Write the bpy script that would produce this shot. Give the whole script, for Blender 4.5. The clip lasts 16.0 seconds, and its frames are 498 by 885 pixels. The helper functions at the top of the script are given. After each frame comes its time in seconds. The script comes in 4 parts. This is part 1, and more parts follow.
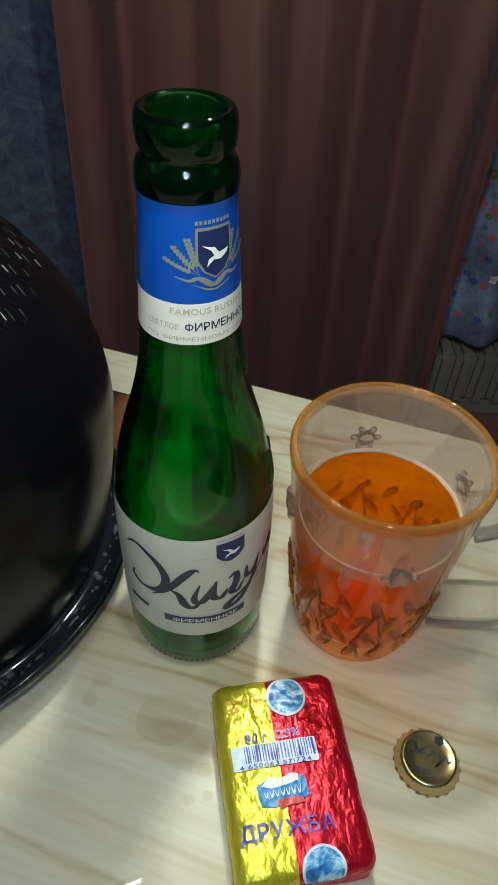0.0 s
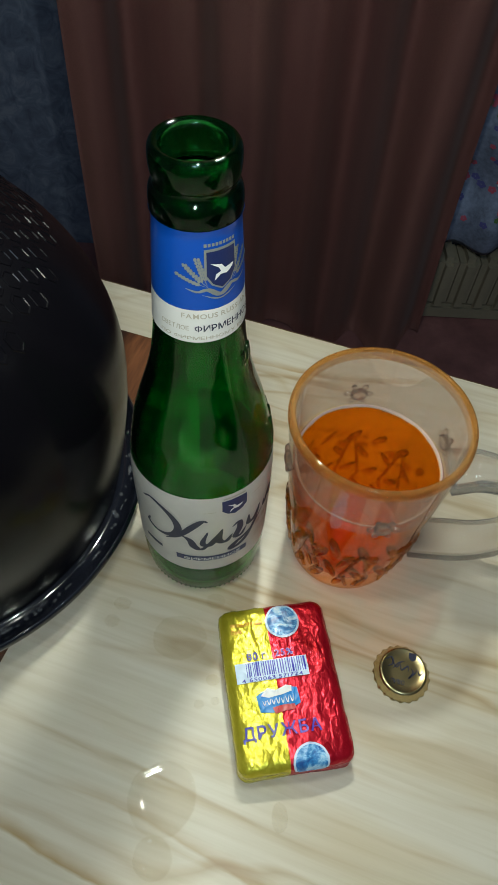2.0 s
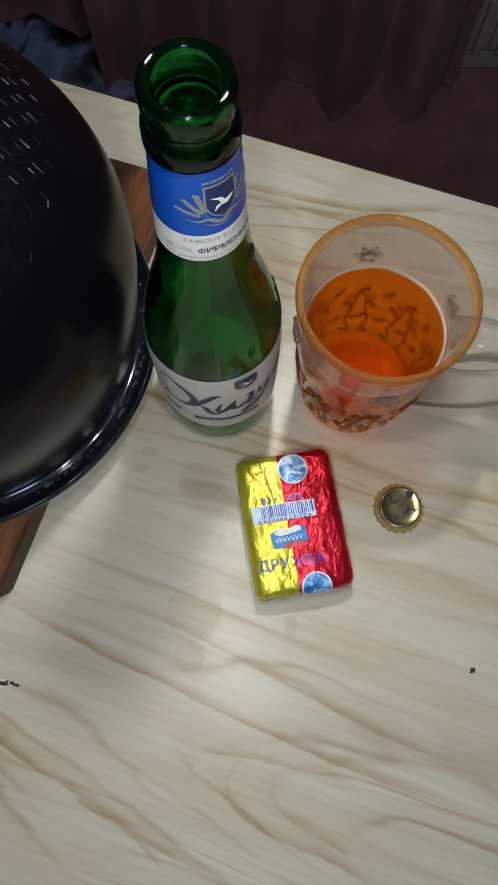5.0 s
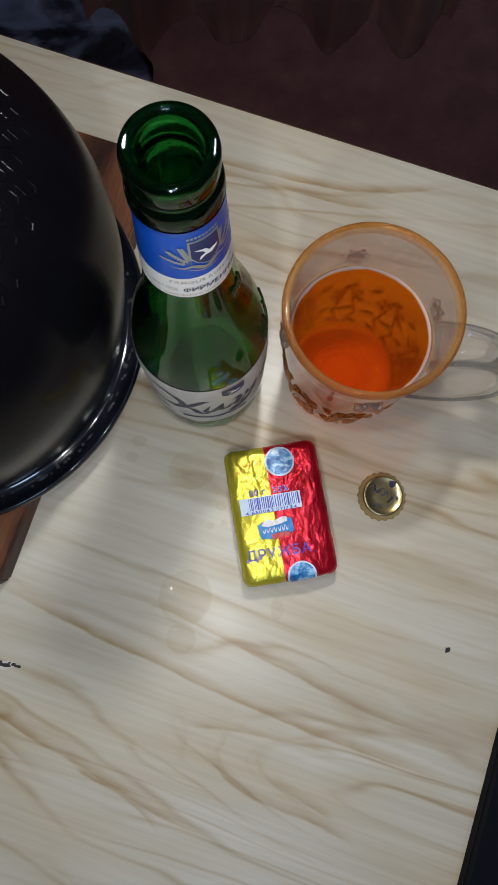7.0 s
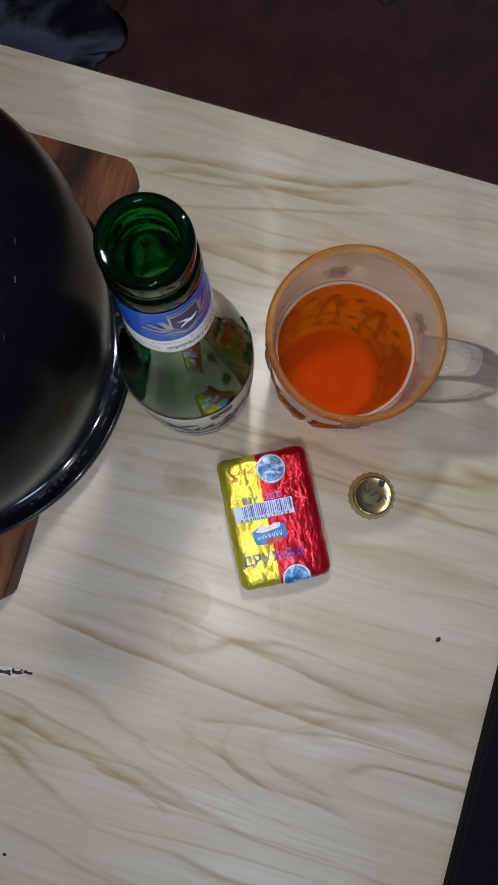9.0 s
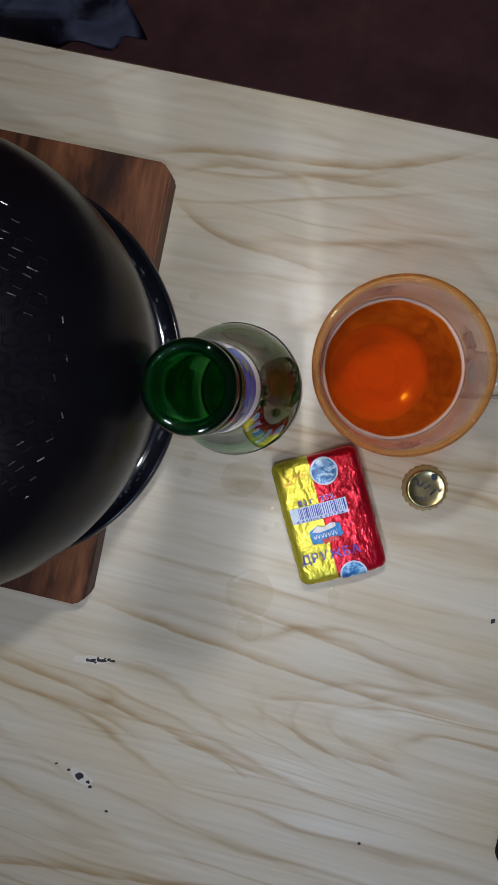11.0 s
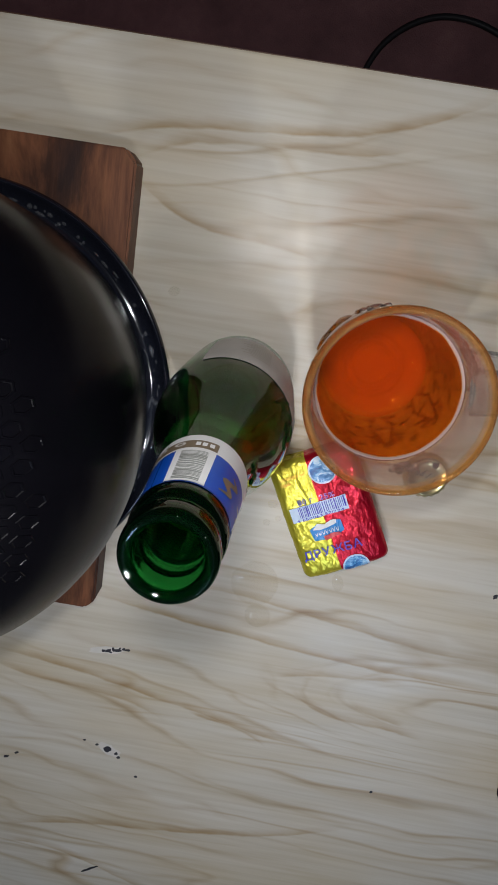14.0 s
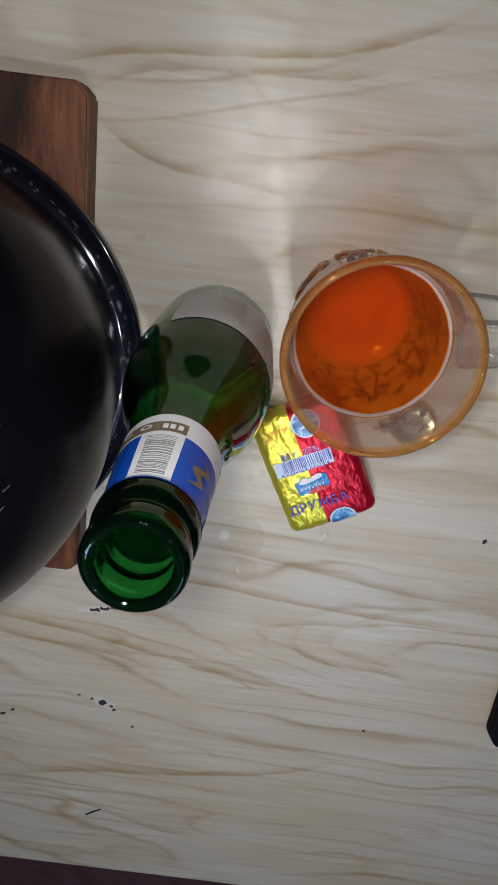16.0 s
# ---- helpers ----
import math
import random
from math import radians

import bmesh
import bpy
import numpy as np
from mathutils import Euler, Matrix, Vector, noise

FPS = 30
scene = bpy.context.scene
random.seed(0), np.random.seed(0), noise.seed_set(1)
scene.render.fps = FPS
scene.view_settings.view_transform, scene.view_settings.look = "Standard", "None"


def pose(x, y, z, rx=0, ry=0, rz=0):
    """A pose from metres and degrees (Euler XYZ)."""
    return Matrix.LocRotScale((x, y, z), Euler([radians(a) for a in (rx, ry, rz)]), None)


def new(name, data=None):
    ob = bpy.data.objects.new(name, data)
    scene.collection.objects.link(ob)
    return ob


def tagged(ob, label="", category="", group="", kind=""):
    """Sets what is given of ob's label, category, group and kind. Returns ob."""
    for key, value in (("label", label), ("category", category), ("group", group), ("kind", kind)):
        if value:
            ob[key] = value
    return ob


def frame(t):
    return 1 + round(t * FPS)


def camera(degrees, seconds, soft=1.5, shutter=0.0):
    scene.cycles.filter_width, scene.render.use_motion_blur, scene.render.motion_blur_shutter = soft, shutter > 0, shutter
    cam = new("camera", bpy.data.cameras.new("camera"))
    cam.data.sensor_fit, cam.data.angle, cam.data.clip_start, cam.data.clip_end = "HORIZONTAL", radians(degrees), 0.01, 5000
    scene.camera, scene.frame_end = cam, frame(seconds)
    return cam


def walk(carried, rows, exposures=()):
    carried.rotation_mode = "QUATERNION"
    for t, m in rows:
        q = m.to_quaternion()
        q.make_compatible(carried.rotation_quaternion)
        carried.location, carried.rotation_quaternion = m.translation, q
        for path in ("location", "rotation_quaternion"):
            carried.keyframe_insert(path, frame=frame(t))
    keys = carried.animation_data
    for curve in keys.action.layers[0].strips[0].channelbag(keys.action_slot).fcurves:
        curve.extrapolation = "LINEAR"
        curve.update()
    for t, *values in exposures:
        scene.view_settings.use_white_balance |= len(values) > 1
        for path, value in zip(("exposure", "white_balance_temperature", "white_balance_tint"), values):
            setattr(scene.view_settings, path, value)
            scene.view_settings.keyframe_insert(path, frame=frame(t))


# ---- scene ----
cam = camera(40.71, 16.0)


def aim(x, y, z, yaw, pitch, roll):
    return pose(x, y, z, 0, 0, yaw) @ pose(0, 0, 0, 90 + pitch) @ pose(0, 0, 0, 0, 0, roll)


PATH = [
    (0, 0.0136, -0.1937, 0.3163, -1.00, -44.44, 3.37),
    (0.5, 0.0142, -0.1927, 0.3237, -1.45, -47.74, 3.13),
    (1, 0.0162, -0.1861, 0.3389, -1.35, -50.04, 2.93),
    (1.5, 0.0135, -0.1906, 0.3508, -1.49, -50.42, 3.71),
    (2, 0.0111, -0.1888, 0.3618, -1.78, -53.96, 4.19),
    (2.5, 0.0088, -0.1843, 0.3727, -2.01, -58.82, 4.57),
    (3, 0.0064, -0.1831, 0.3851, -1.85, -61.19, 4.83),
    (3.5, 0.0066, -0.1821, 0.3949, -0.79, -63.30, 3.49),
    (4, 0.0083, -0.1710, 0.3997, -0.55, -67.32, 2.86),
    (4.2, 0.0093, -0.1673, 0.4010, -0.44, -69.02, 2.44),
    (6.3, 0.0195, -0.1208, 0.4179, 1.16, -79.04, -0.60),
    (6.5, 0.0195, -0.1224, 0.4210, 0.15, -79.29, 0.33),
    (7, 0.0157, -0.1104, 0.4228, -4.57, -80.73, 5.50),
    (7.5, 0.0143, -0.0984, 0.4280, -6.84, -81.46, 7.61),
    (8, 0.0159, -0.0896, 0.4311, -7.92, -83.27, 8.19),
    (8.5, 0.0191, -0.0749, 0.4358, -9.17, -84.98, 8.56),
    (8.7, 0.0190, -0.0750, 0.4360, -10.87, -85.00, 9.91),
    (10.8, 0.0274, -0.0128, 0.4479, -45.53, -94.33, 41.04),
    (11, 0.0254, -0.0044, 0.4477, -46.97, -95.87, 42.33),
    (11.5, 0.0280, 0.0121, 0.4456, -44.57, -98.25, 38.53),
    (12, 0.0292, 0.0266, 0.4396, -35.65, -101.42, 29.57),
    (12.5, 0.0251, 0.0429, 0.4357, -29.23, -102.60, 22.73),
    (13, 0.0286, 0.0560, 0.4297, -27.23, -103.93, 20.37),
    (13.5, 0.0346, 0.0659, 0.4262, -23.87, -104.82, 15.48),
    (14, 0.0397, 0.0740, 0.4203, -21.85, -106.04, 13.73),
    (14.5, 0.0447, 0.0811, 0.4173, -19.69, -107.02, 10.64),
    (15, 0.0462, 0.0892, 0.4108, -16.86, -109.08, 7.22),
    (15.5, 0.0467, 0.0897, 0.4046, -15.62, -110.90, 5.71),
    (16, 0.0460, 0.0845, 0.3981, -15.93, -112.06, 5.79),
]
EXPOSURES = [(0, 0.45, 6150, -8), (1.5, 0.37, 6120, -6), (4, 0.22, 5980, 2), (7, 0.12, 5850, 10), (11, 0.0, 5750, 12), (16, 0.04, 5800, 12)]
walk(cam, [(t, aim(*row)) for t, *row in PATH], EXPOSURES)

# ---- light: the phone's own lamp over the table, and a dim night sky outside ----
world = bpy.data.worlds.new("night")
scene.world = world
world.use_nodes = True
world.node_tree.nodes["Background"].inputs[0].default_value = (0.25, 0.32, 0.5, 1)
world.node_tree.nodes["Background"].inputs[1].default_value = 0.02


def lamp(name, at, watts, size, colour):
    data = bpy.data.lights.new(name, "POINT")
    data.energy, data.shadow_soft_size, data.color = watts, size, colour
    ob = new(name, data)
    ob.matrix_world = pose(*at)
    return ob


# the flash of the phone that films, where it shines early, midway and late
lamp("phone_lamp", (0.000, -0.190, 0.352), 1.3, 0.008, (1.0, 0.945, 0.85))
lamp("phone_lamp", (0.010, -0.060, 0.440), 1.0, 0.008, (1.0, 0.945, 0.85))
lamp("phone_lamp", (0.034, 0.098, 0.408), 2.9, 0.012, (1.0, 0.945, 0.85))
# a cool white room lamp out of view, in front of the table
lamp("room_lamp", (0.06, -1.00, 1.25), 10.0, 0.16, (0.60, 0.77, 1.0))

# ---- materials ----


def material(name):
    m = bpy.data.materials.new(name)
    m.use_nodes = True
    t = m.node_tree
    return m, t, t.nodes["Principled BSDF"], t.nodes["Material Output"]


def ramp(t, source, stops):
    r = t.nodes.new("ShaderNodeValToRGB")
    while len(r.color_ramp.elements) < len(stops):
        r.color_ramp.elements.new(0.5)
    for e, (p, c) in zip(r.color_ramp.elements, stops):
        e.position, e.color = p, (*c, 1)
    t.links.new(source, r.inputs[0])
    return r.outputs[0]


def coords(t, scale=(1, 1, 1), turn=0.0, kind="Object"):
    tc, mp = t.nodes.new("ShaderNodeTexCoord"), t.nodes.new("ShaderNodeMapping")
    mp.inputs["Scale"].default_value = scale
    mp.inputs["Rotation"].default_value = (0, 0, radians(turn))
    t.links.new(tc.outputs[kind], mp.inputs[0])
    return mp.outputs[0]


def mix(t, factor, a, b, blend="MIX"):
    n = t.nodes.new("ShaderNodeMix")
    n.data_type, n.blend_type = "RGBA", blend
    for socket, value in ((n.inputs[0], factor), (n.inputs[6], a), (n.inputs[7], b)):
        if isinstance(value, (int, float)):
            socket.default_value = value
        elif isinstance(value, tuple):
            socket.default_value = (*value, 1) if len(value) == 3 else value
        else:
            t.links.new(value, socket)
    return n.outputs[2]


def bump(t, p, height, strength, distance):
    b = t.nodes.new("ShaderNodeBump")
    b.inputs["Strength"].default_value, b.inputs["Distance"].default_value = strength, distance
    t.links.new(height, b.inputs["Height"])
    t.links.new(b.outputs[0], p.inputs["Normal"])


def noise_tex(t, vector, scale, detail=3.0, rough=0.55, distort=0.0):
    n = t.nodes.new("ShaderNodeTexNoise")
    n.inputs["Scale"].default_value, n.inputs["Detail"].default_value = scale, detail
    n.inputs["Roughness"].default_value, n.inputs["Distortion"].default_value = rough, distort
    t.links.new(vector, n.inputs["Vector"])
    return n.outputs["Fac"]


def plain(name, colour, rough=0.5, metal=0.0, vary=0.15, scale=60.0, relief=0.0, depth=0.0005, coat=0.0, shine=0.5):
    """A surface of one colour with fine and coarse variation."""
    m, t, p, _ = material(name)
    v = coords(t)
    big, small = noise_tex(t, v, scale * 0.15), noise_tex(t, v, scale, 6.0)
    low = tuple(c * (1 - vary) for c in colour)
    high = tuple(min(1, c * (1 + vary)) for c in colour)
    c = ramp(t, big, ((0.3, low), (0.7, high)))
    c = mix(t, 0.35, c, ramp(t, small, ((0.3, low), (0.7, high))))
    t.links.new(c, p.inputs["Base Color"])
    p.inputs["Roughness"].default_value, p.inputs["Metallic"].default_value = rough, metal
    p.inputs["Coat Weight"].default_value, p.inputs["Specular IOR Level"].default_value = coat, shine
    if relief:
        bump(t, p, small, relief, depth)
    return m


def sums(t, operation, a, b):
    n = t.nodes.new("ShaderNodeMath")
    n.operation = operation
    for socket, value in zip(n.inputs, (a, b)):
        if isinstance(value, (int, float)):
            socket.default_value = value
        else:
            t.links.new(value, socket)
    return n.outputs[0]


def grain_lines(t, turn, across, swirl, per_metre, seed):
    """Contour lines of a slope with swirls laid over it, 0 to 1 from line to line."""
    v = coords(t, (1, 1, 1), turn)
    sep, at = t.nodes.new("ShaderNodeSeparateXYZ"), t.nodes.new("ShaderNodeCombineXYZ")
    t.links.new(v, sep.inputs[0])
    t.links.new(sums(t, "MULTIPLY", sep.outputs[0], across[0]), at.inputs[0])
    t.links.new(sums(t, "MULTIPLY", sep.outputs[1], across[1]), at.inputs[1])
    at.inputs[2].default_value = seed
    bend = noise_tex(t, at.outputs[0], 1.0, 3.5, 0.42, 0.25)
    # the lines fan out across the top, and part round one flame-shaped figure
    lean = sums(t, "MULTIPLY", sums(t, "ADD", sep.outputs[1], 0.20), 0.34)
    rise = sums(t, "SUBTRACT", sep.outputs[1], sums(t, "MULTIPLY", sep.outputs[0], lean))
    u = sums(t, "DIVIDE", 1.0, sums(t, "ADD", sums(t, "POWER", 2.718, sums(t, "MULTIPLY", sums(t, "SUBTRACT", sep.outputs[0], 0.105), -34.0)), 1.0))
    w = sums(t, "POWER", sums(t, "DIVIDE", sums(t, "ABSOLUTE", sums(t, "SUBTRACT", sep.outputs[1], -0.218), 0.0), 0.032), 2.0)
    figure = sums(t, "MULTIPLY", u, sums(t, "POWER", 2.718, sums(t, "MULTIPLY", w, -1.0)))
    s = sums(t, "ADD", sums(t, "MULTIPLY", rise, per_metre), sums(t, "MULTIPLY", bend, swirl))
    s = sums(t, "ADD", s, sums(t, "MULTIPLY", figure, per_metre * 0.13))
    return sums(t, "FRACT", s, 0.0)


# the laminate's boldest grain lines: middle and half length along the table, a cubic across it, strength
GRAIN = [
    (0.058, 0.139, 0.0010, 0.0054, -0.0121, -0.1832, 1.0),
    (-0.034, 0.119, 0.0060, -0.0008, -0.0252, -0.2422, 0.9),
    (-0.088, 0.063, -0.0083, -0.0019, -0.0043, -0.2455, 0.7),
    (0.024, 0.029, -0.0044, -0.0032, -0.0043, -0.2551, 0.8),
    (0.096, 0.046, -0.0014, -0.0022, 0.0075, -0.1991, 0.6),
    (0.115, 0.049, -0.0082, 0.0059, -0.0032, -0.2343, 0.9),
    (0.082, 0.110, 0.0108, -0.0010, -0.0191, -0.1564, 0.8),
    (0.129, 0.021, 0.0000, 0.0007, -0.0046, -0.2261, 0.6),
    (-0.010, 0.130, 0.0132, 0.0028, 0.0136, -0.3613, 0.9),
    (-0.057, 0.083, 0.0188, -0.0026, -0.0306, -0.4111, 0.7),
    (-0.001, 0.109, 0.0143, 0.0079, 0.0095, 0.1479, 1.0),
    (-0.005, 0.077, 0.0095, -0.0027, 0.0024, 0.1406, 0.7),
    (-0.025, 0.054, -0.0086, 0.0069, -0.0050, 0.0878, 0.9),
    (0.079, 0.042, 0.0000, -0.0002, 0.0046, 0.1210, 0.5),
]


def grain_strokes(t):
    """How dark the bold lines are at a place: sharp on one side, fading on the other, and thinning out at both ends."""
    v = coords(t)
    sep = t.nodes.new("ShaderNodeSeparateXYZ")
    t.links.new(v, sep.inputs[0])
    wobble = sums(t, "MULTIPLY", sums(t, "SUBTRACT", noise_tex(t, coords(t, (18, 30, 1)), 1.0, 4.0, 0.6), 0.5), 0.007)
    y = sums(t, "ADD", sep.outputs[1], wobble)
    uneven = ramp(t, noise_tex(t, coords(t, (22, 60, 1)), 1.0, 3.0), ((0.3, (0.45, 0.45, 0.45)), (0.6, (1, 1, 1))))
    total = None
    for middle, half, c3, c2, c1, c0, strength in GRAIN:
        u = sums(t, "DIVIDE", sums(t, "SUBTRACT", sep.outputs[0], middle), half)
        q = sums(t, "ADD", sums(t, "MULTIPLY", u, c3), c2)
        q = sums(t, "ADD", sums(t, "MULTIPLY", u, q), c1)
        q = sums(t, "ADD", sums(t, "MULTIPLY", u, q), c0)
        d = sums(t, "SUBTRACT", y, q)
        sharp = sums(t, "SUBTRACT", 1.0, sums(t, "DIVIDE", d, -0.0016))
        soft = sums(t, "SUBTRACT", 1.0, sums(t, "DIVIDE", d, 0.0062))
        line = sums(t, "MAXIMUM", sums(t, "MINIMUM", sharp, soft), 0.0)
        end = t.nodes.new("ShaderNodeMapRange")
        end.interpolation_type = "SMOOTHSTEP"
        for key, value in ((1, 0.65), (2, 1.12), (3, strength), (4, 0.0)):
            end.inputs[key].default_value = value
        t.links.new(sums(t, "ABSOLUTE", u, 0.0), end.inputs[0])
        line = sums(t, "MULTIPLY", line, end.outputs[0])
        total = line if total is None else sums(t, "MAXIMUM", total, line)
    return sums(t, "MULTIPLY", total, uneven)


def table_wood():
    m, t, p, _ = material("pale_laminate")
    v = coords(t)
    base = ramp(t, noise_tex(t, coords(t, (5, 40, 1), 0), 1.0, 4.0), ((0.3, (0.555, 0.505, 0.410)), (0.55, (0.60, 0.554, 0.465)), (0.75, (0.64, 0.600, 0.525))))
    line = ramp(t, grain_lines(t, 0, (3.4, 11.5), 5.0, 33.0, 3.0), ((0.0, (1, 1, 1)), (0.50, (1, 1, 1)), (0.78, (0.945, 0.905, 0.84)), (0.885, (0.69, 0.575, 0.425)), (0.925, (0.80, 0.705, 0.57)), (1.0, (1, 1, 1))))
    thin = ramp(t, grain_lines(t, 0, (4.0, 15.0), 5.6, 52.0, 9.0), ((0.0, (1, 1, 1)), (0.70, (1, 1, 1)), (0.87, (0.79, 0.695, 0.555)), (1.0, (1, 1, 1))))
    here = ramp(t, noise_tex(t, coords(t, (4, 13, 1)), 1.0, 4.0), ((0.38, (0.08, 0.08, 0.08)), (0.62, (0.95, 0.95, 0.95))))
    there = ramp(t, noise_tex(t, coords(t, (5, 14, 3)), 1.0, 4.0), ((0.42, (0, 0, 0)), (0.62, (0.8, 0.8, 0.8))))
    c = mix(t, here, base, mix(t, 1.0, base, line, "MULTIPLY"))
    c = mix(t, there, c, mix(t, 1.0, c, thin, "MULTIPLY"))
    c = mix(t, grain_strokes(t), c, mix(t, 1.0, c, (0.66, 0.50, 0.29), "MULTIPLY"))
    tan = ramp(t, noise_tex(t, coords(t, (4, 15, 6), -8), 1.0, 3.0), ((0.45, (1, 1, 1)), (0.68, (0.95, 0.885, 0.76))))
    c = mix(t, 1.0, c, tan, "MULTIPLY")
    cloud = ramp(t, noise_tex(t, v, 5.0, 3.0), ((0.3, (0.93, 0.925, 0.91)), (0.7, (1, 1, 1))))
    c = mix(t, 1.0, c, cloud, "MULTIPLY")
    c = mix(t, 1.0, c, ramp(t, noise_tex(t, coords(t, (9, 260, 1), 0), 1.0, 4.0), ((0.3, (0.90, 0.875, 0.83)), (0.6, (1, 1, 1)))), "MULTIPLY")
    t.links.new(c, p.inputs["Base Color"])
    smear = noise_tex(t, v, 26.0, 4.0, 0.6)
    r = ramp(t, smear, ((0.3, (0.31, 0.31, 0.31)), (0.5, (0.37, 0.37, 0.37)), (0.7, (0.45, 0.45, 0.45))))
    t.links.new(r, p.inputs["Roughness"])
    p.inputs["Specular IOR Level"].default_value = 0.5
    bump(t, p, noise_tex(t, coords(t, (60, 300, 1), -7), 1.0, 3.0), 0.12, 0.0003)
    return m


def board_wood():
    m, t, p, _ = material("dark_board_wood")
    grain = noise_tex(t, coords(t, (150, 7, 40)), 1.0, 6.0, 0.6, 0.3)
    bands = noise_tex(t, coords(t, (24, 5.0, 10)), 1.0, 6.0, 0.68, 0.5)
    c = ramp(t, bands, ((0.36, (0.026, 0.010, 0.007)), (0.47, (0.070, 0.026, 0.012)), (0.56, (0.17, 0.064, 0.026)), (0.70, (0.28, 0.125, 0.054))))
    c = mix(t, 0.55, c, ramp(t, grain, ((0.3, (0.35, 0.3, 0.28)), (0.65, (1, 1, 1)))), "MULTIPLY")
    t.links.new(c, p.inputs["Base Color"])
    p.inputs["Roughness"].default_value, p.inputs["Specular IOR Level"].default_value = 0.55, 0.3
    bump(t, p, grain, 0.35, 0.0006)
    return m


def foil():
    """Printed foil, yellow on one side of a straight seam and red on the other."""
    m, t, p, _ = material("printed_foil")
    tc, sep = t.nodes.new("ShaderNodeTexCoord"), t.nodes.new("ShaderNodeSeparateXYZ")
    t.links.new(tc.outputs["Object"], sep.inputs[0])
    step = t.nodes.new("ShaderNodeMath")
    step.operation = "GREATER_THAN"
    step.inputs[1].default_value = -0.0038
    t.links.new(sep.outputs[0], step.inputs[0])
    v = coords(t)
    yellow = ramp(t, noise_tex(t, v, 90, 4.0), ((0.3, (0.58, 0.50, 0.03)), (0.7, (0.72, 0.65, 0.06))))
    red = ramp(t, noise_tex(t, v, 90, 4.0), ((0.3, (0.44, 0.005, 0.020)), (0.7, (0.60, 0.010, 0.032))))
    t.links.new(mix(t, step.outputs[0], yellow, red), p.inputs["Base Color"])
    p.inputs["Metallic"].default_value, p.inputs["Roughness"].default_value = 0.62, 0.25
    vo = t.nodes.new("ShaderNodeTexVoronoi")
    vo.feature = "DISTANCE_TO_EDGE"
    vo.inputs["Scale"].default_value = 230
    warp = t.nodes.new("ShaderNodeVectorMath")
    warp.operation = "ADD"
    push = t.nodes.new("ShaderNodeCombineXYZ")
    t.links.new(sums(t, "MULTIPLY", noise_tex(t, v, 70, 3.0), 0.016), push.inputs[0])
    t.links.new(sums(t, "MULTIPLY", noise_tex(t, coords(t, (1, 1, 2), 50), 55, 3.0), 0.016), push.inputs[1])
    t.links.new(coords(t, (1, 0.6, 1), 35), warp.inputs[0])
    t.links.new(push.outputs[0], warp.inputs[1])
    t.links.new(warp.outputs[0], vo.inputs["Vector"])
    h = mix(t, 0.45, vo.outputs["Distance"], noise_tex(t, coords(t, (1, 0.5, 1), -30), 420, 4.0))
    bump(t, p, h, 0.8, 0.0011)
    return m


def glassy(name, tint, milk, milk_share, refract_share, rough=0.02, ior=1.5, thick=False, sheen=0.03):
    """Glass: part bends light, part lets it straight through so that what lies behind is lit, a little haze on it, gloss by Fresnel."""
    m, t, p, out = material(name)
    clear, bent, haze, gloss = (t.nodes.new("ShaderNodeBsdf" + k) for k in ("Transparent", "Refraction", "Diffuse", "Glossy"))
    clear.inputs[0].default_value = bent.inputs[0].default_value = (*tint, 1)
    bent.inputs["IOR"].default_value, bent.inputs["Roughness"].default_value = ior, rough
    haze.inputs[0].default_value = (*milk, 1)
    gloss.inputs["Roughness"].default_value = sheen
    # Schlick's rule for the share of gloss
    facing = t.nodes.new("ShaderNodeLayerWeight")
    facing.inputs[0].default_value = 0.5
    base = ((ior - 1) / (ior + 1)) ** 2
    share = sums(t, "ADD", sums(t, "MULTIPLY", sums(t, "POWER", facing.outputs["Facing"], 5.0), 0.85), base)
    if thick:
        fresnel = t.nodes.new("ShaderNodeFresnel")
        fresnel.inputs[0].default_value = ior
        share = fresnel.outputs[0]
    a, b, c = (t.nodes.new("ShaderNodeMixShader") for _ in range(3))
    a.inputs[0].default_value, b.inputs[0].default_value = refract_share, milk_share
    for n, first, second in ((a, clear, bent), (b, a, haze), (c, b, gloss)):
        t.links.new(first.outputs[0], n.inputs[1])
        t.links.new(second.outputs[0], n.inputs[2])
    t.links.new(share, c.inputs[0])
    t.links.new(c.outputs[0], out.inputs[0])
    return m


def globe_print():
    m, t, p, _ = material("globe_print")
    n = noise_tex(t, coords(t, (1, 1.4, 1), 25), 170, 4.0, 0.6, 0.6)
    t.links.new(ramp(t, n, ((0.34, (0.02, 0.08, 0.28)), (0.47, (0.06, 0.24, 0.55)), (0.55, (0.30, 0.55, 0.80)), (0.66, (0.75, 0.85, 0.92)))), p.inputs["Base Color"])
    p.inputs["Roughness"].default_value = 0.3
    return m


def wallpaper():
    m, t, p, _ = material("blue_wallpaper")
    v = coords(t)
    n = noise_tex(t, v, 26, 6.0, 0.65, 1.2)
    t.links.new(ramp(t, n, ((0.35, (0.075, 0.092, 0.145)), (0.5, (0.12, 0.145, 0.215)), (0.65, (0.19, 0.215, 0.285)))), p.inputs["Base Color"])
    p.inputs["Roughness"].default_value = 0.75
    bump(t, p, n, 0.4, 0.002)
    return m


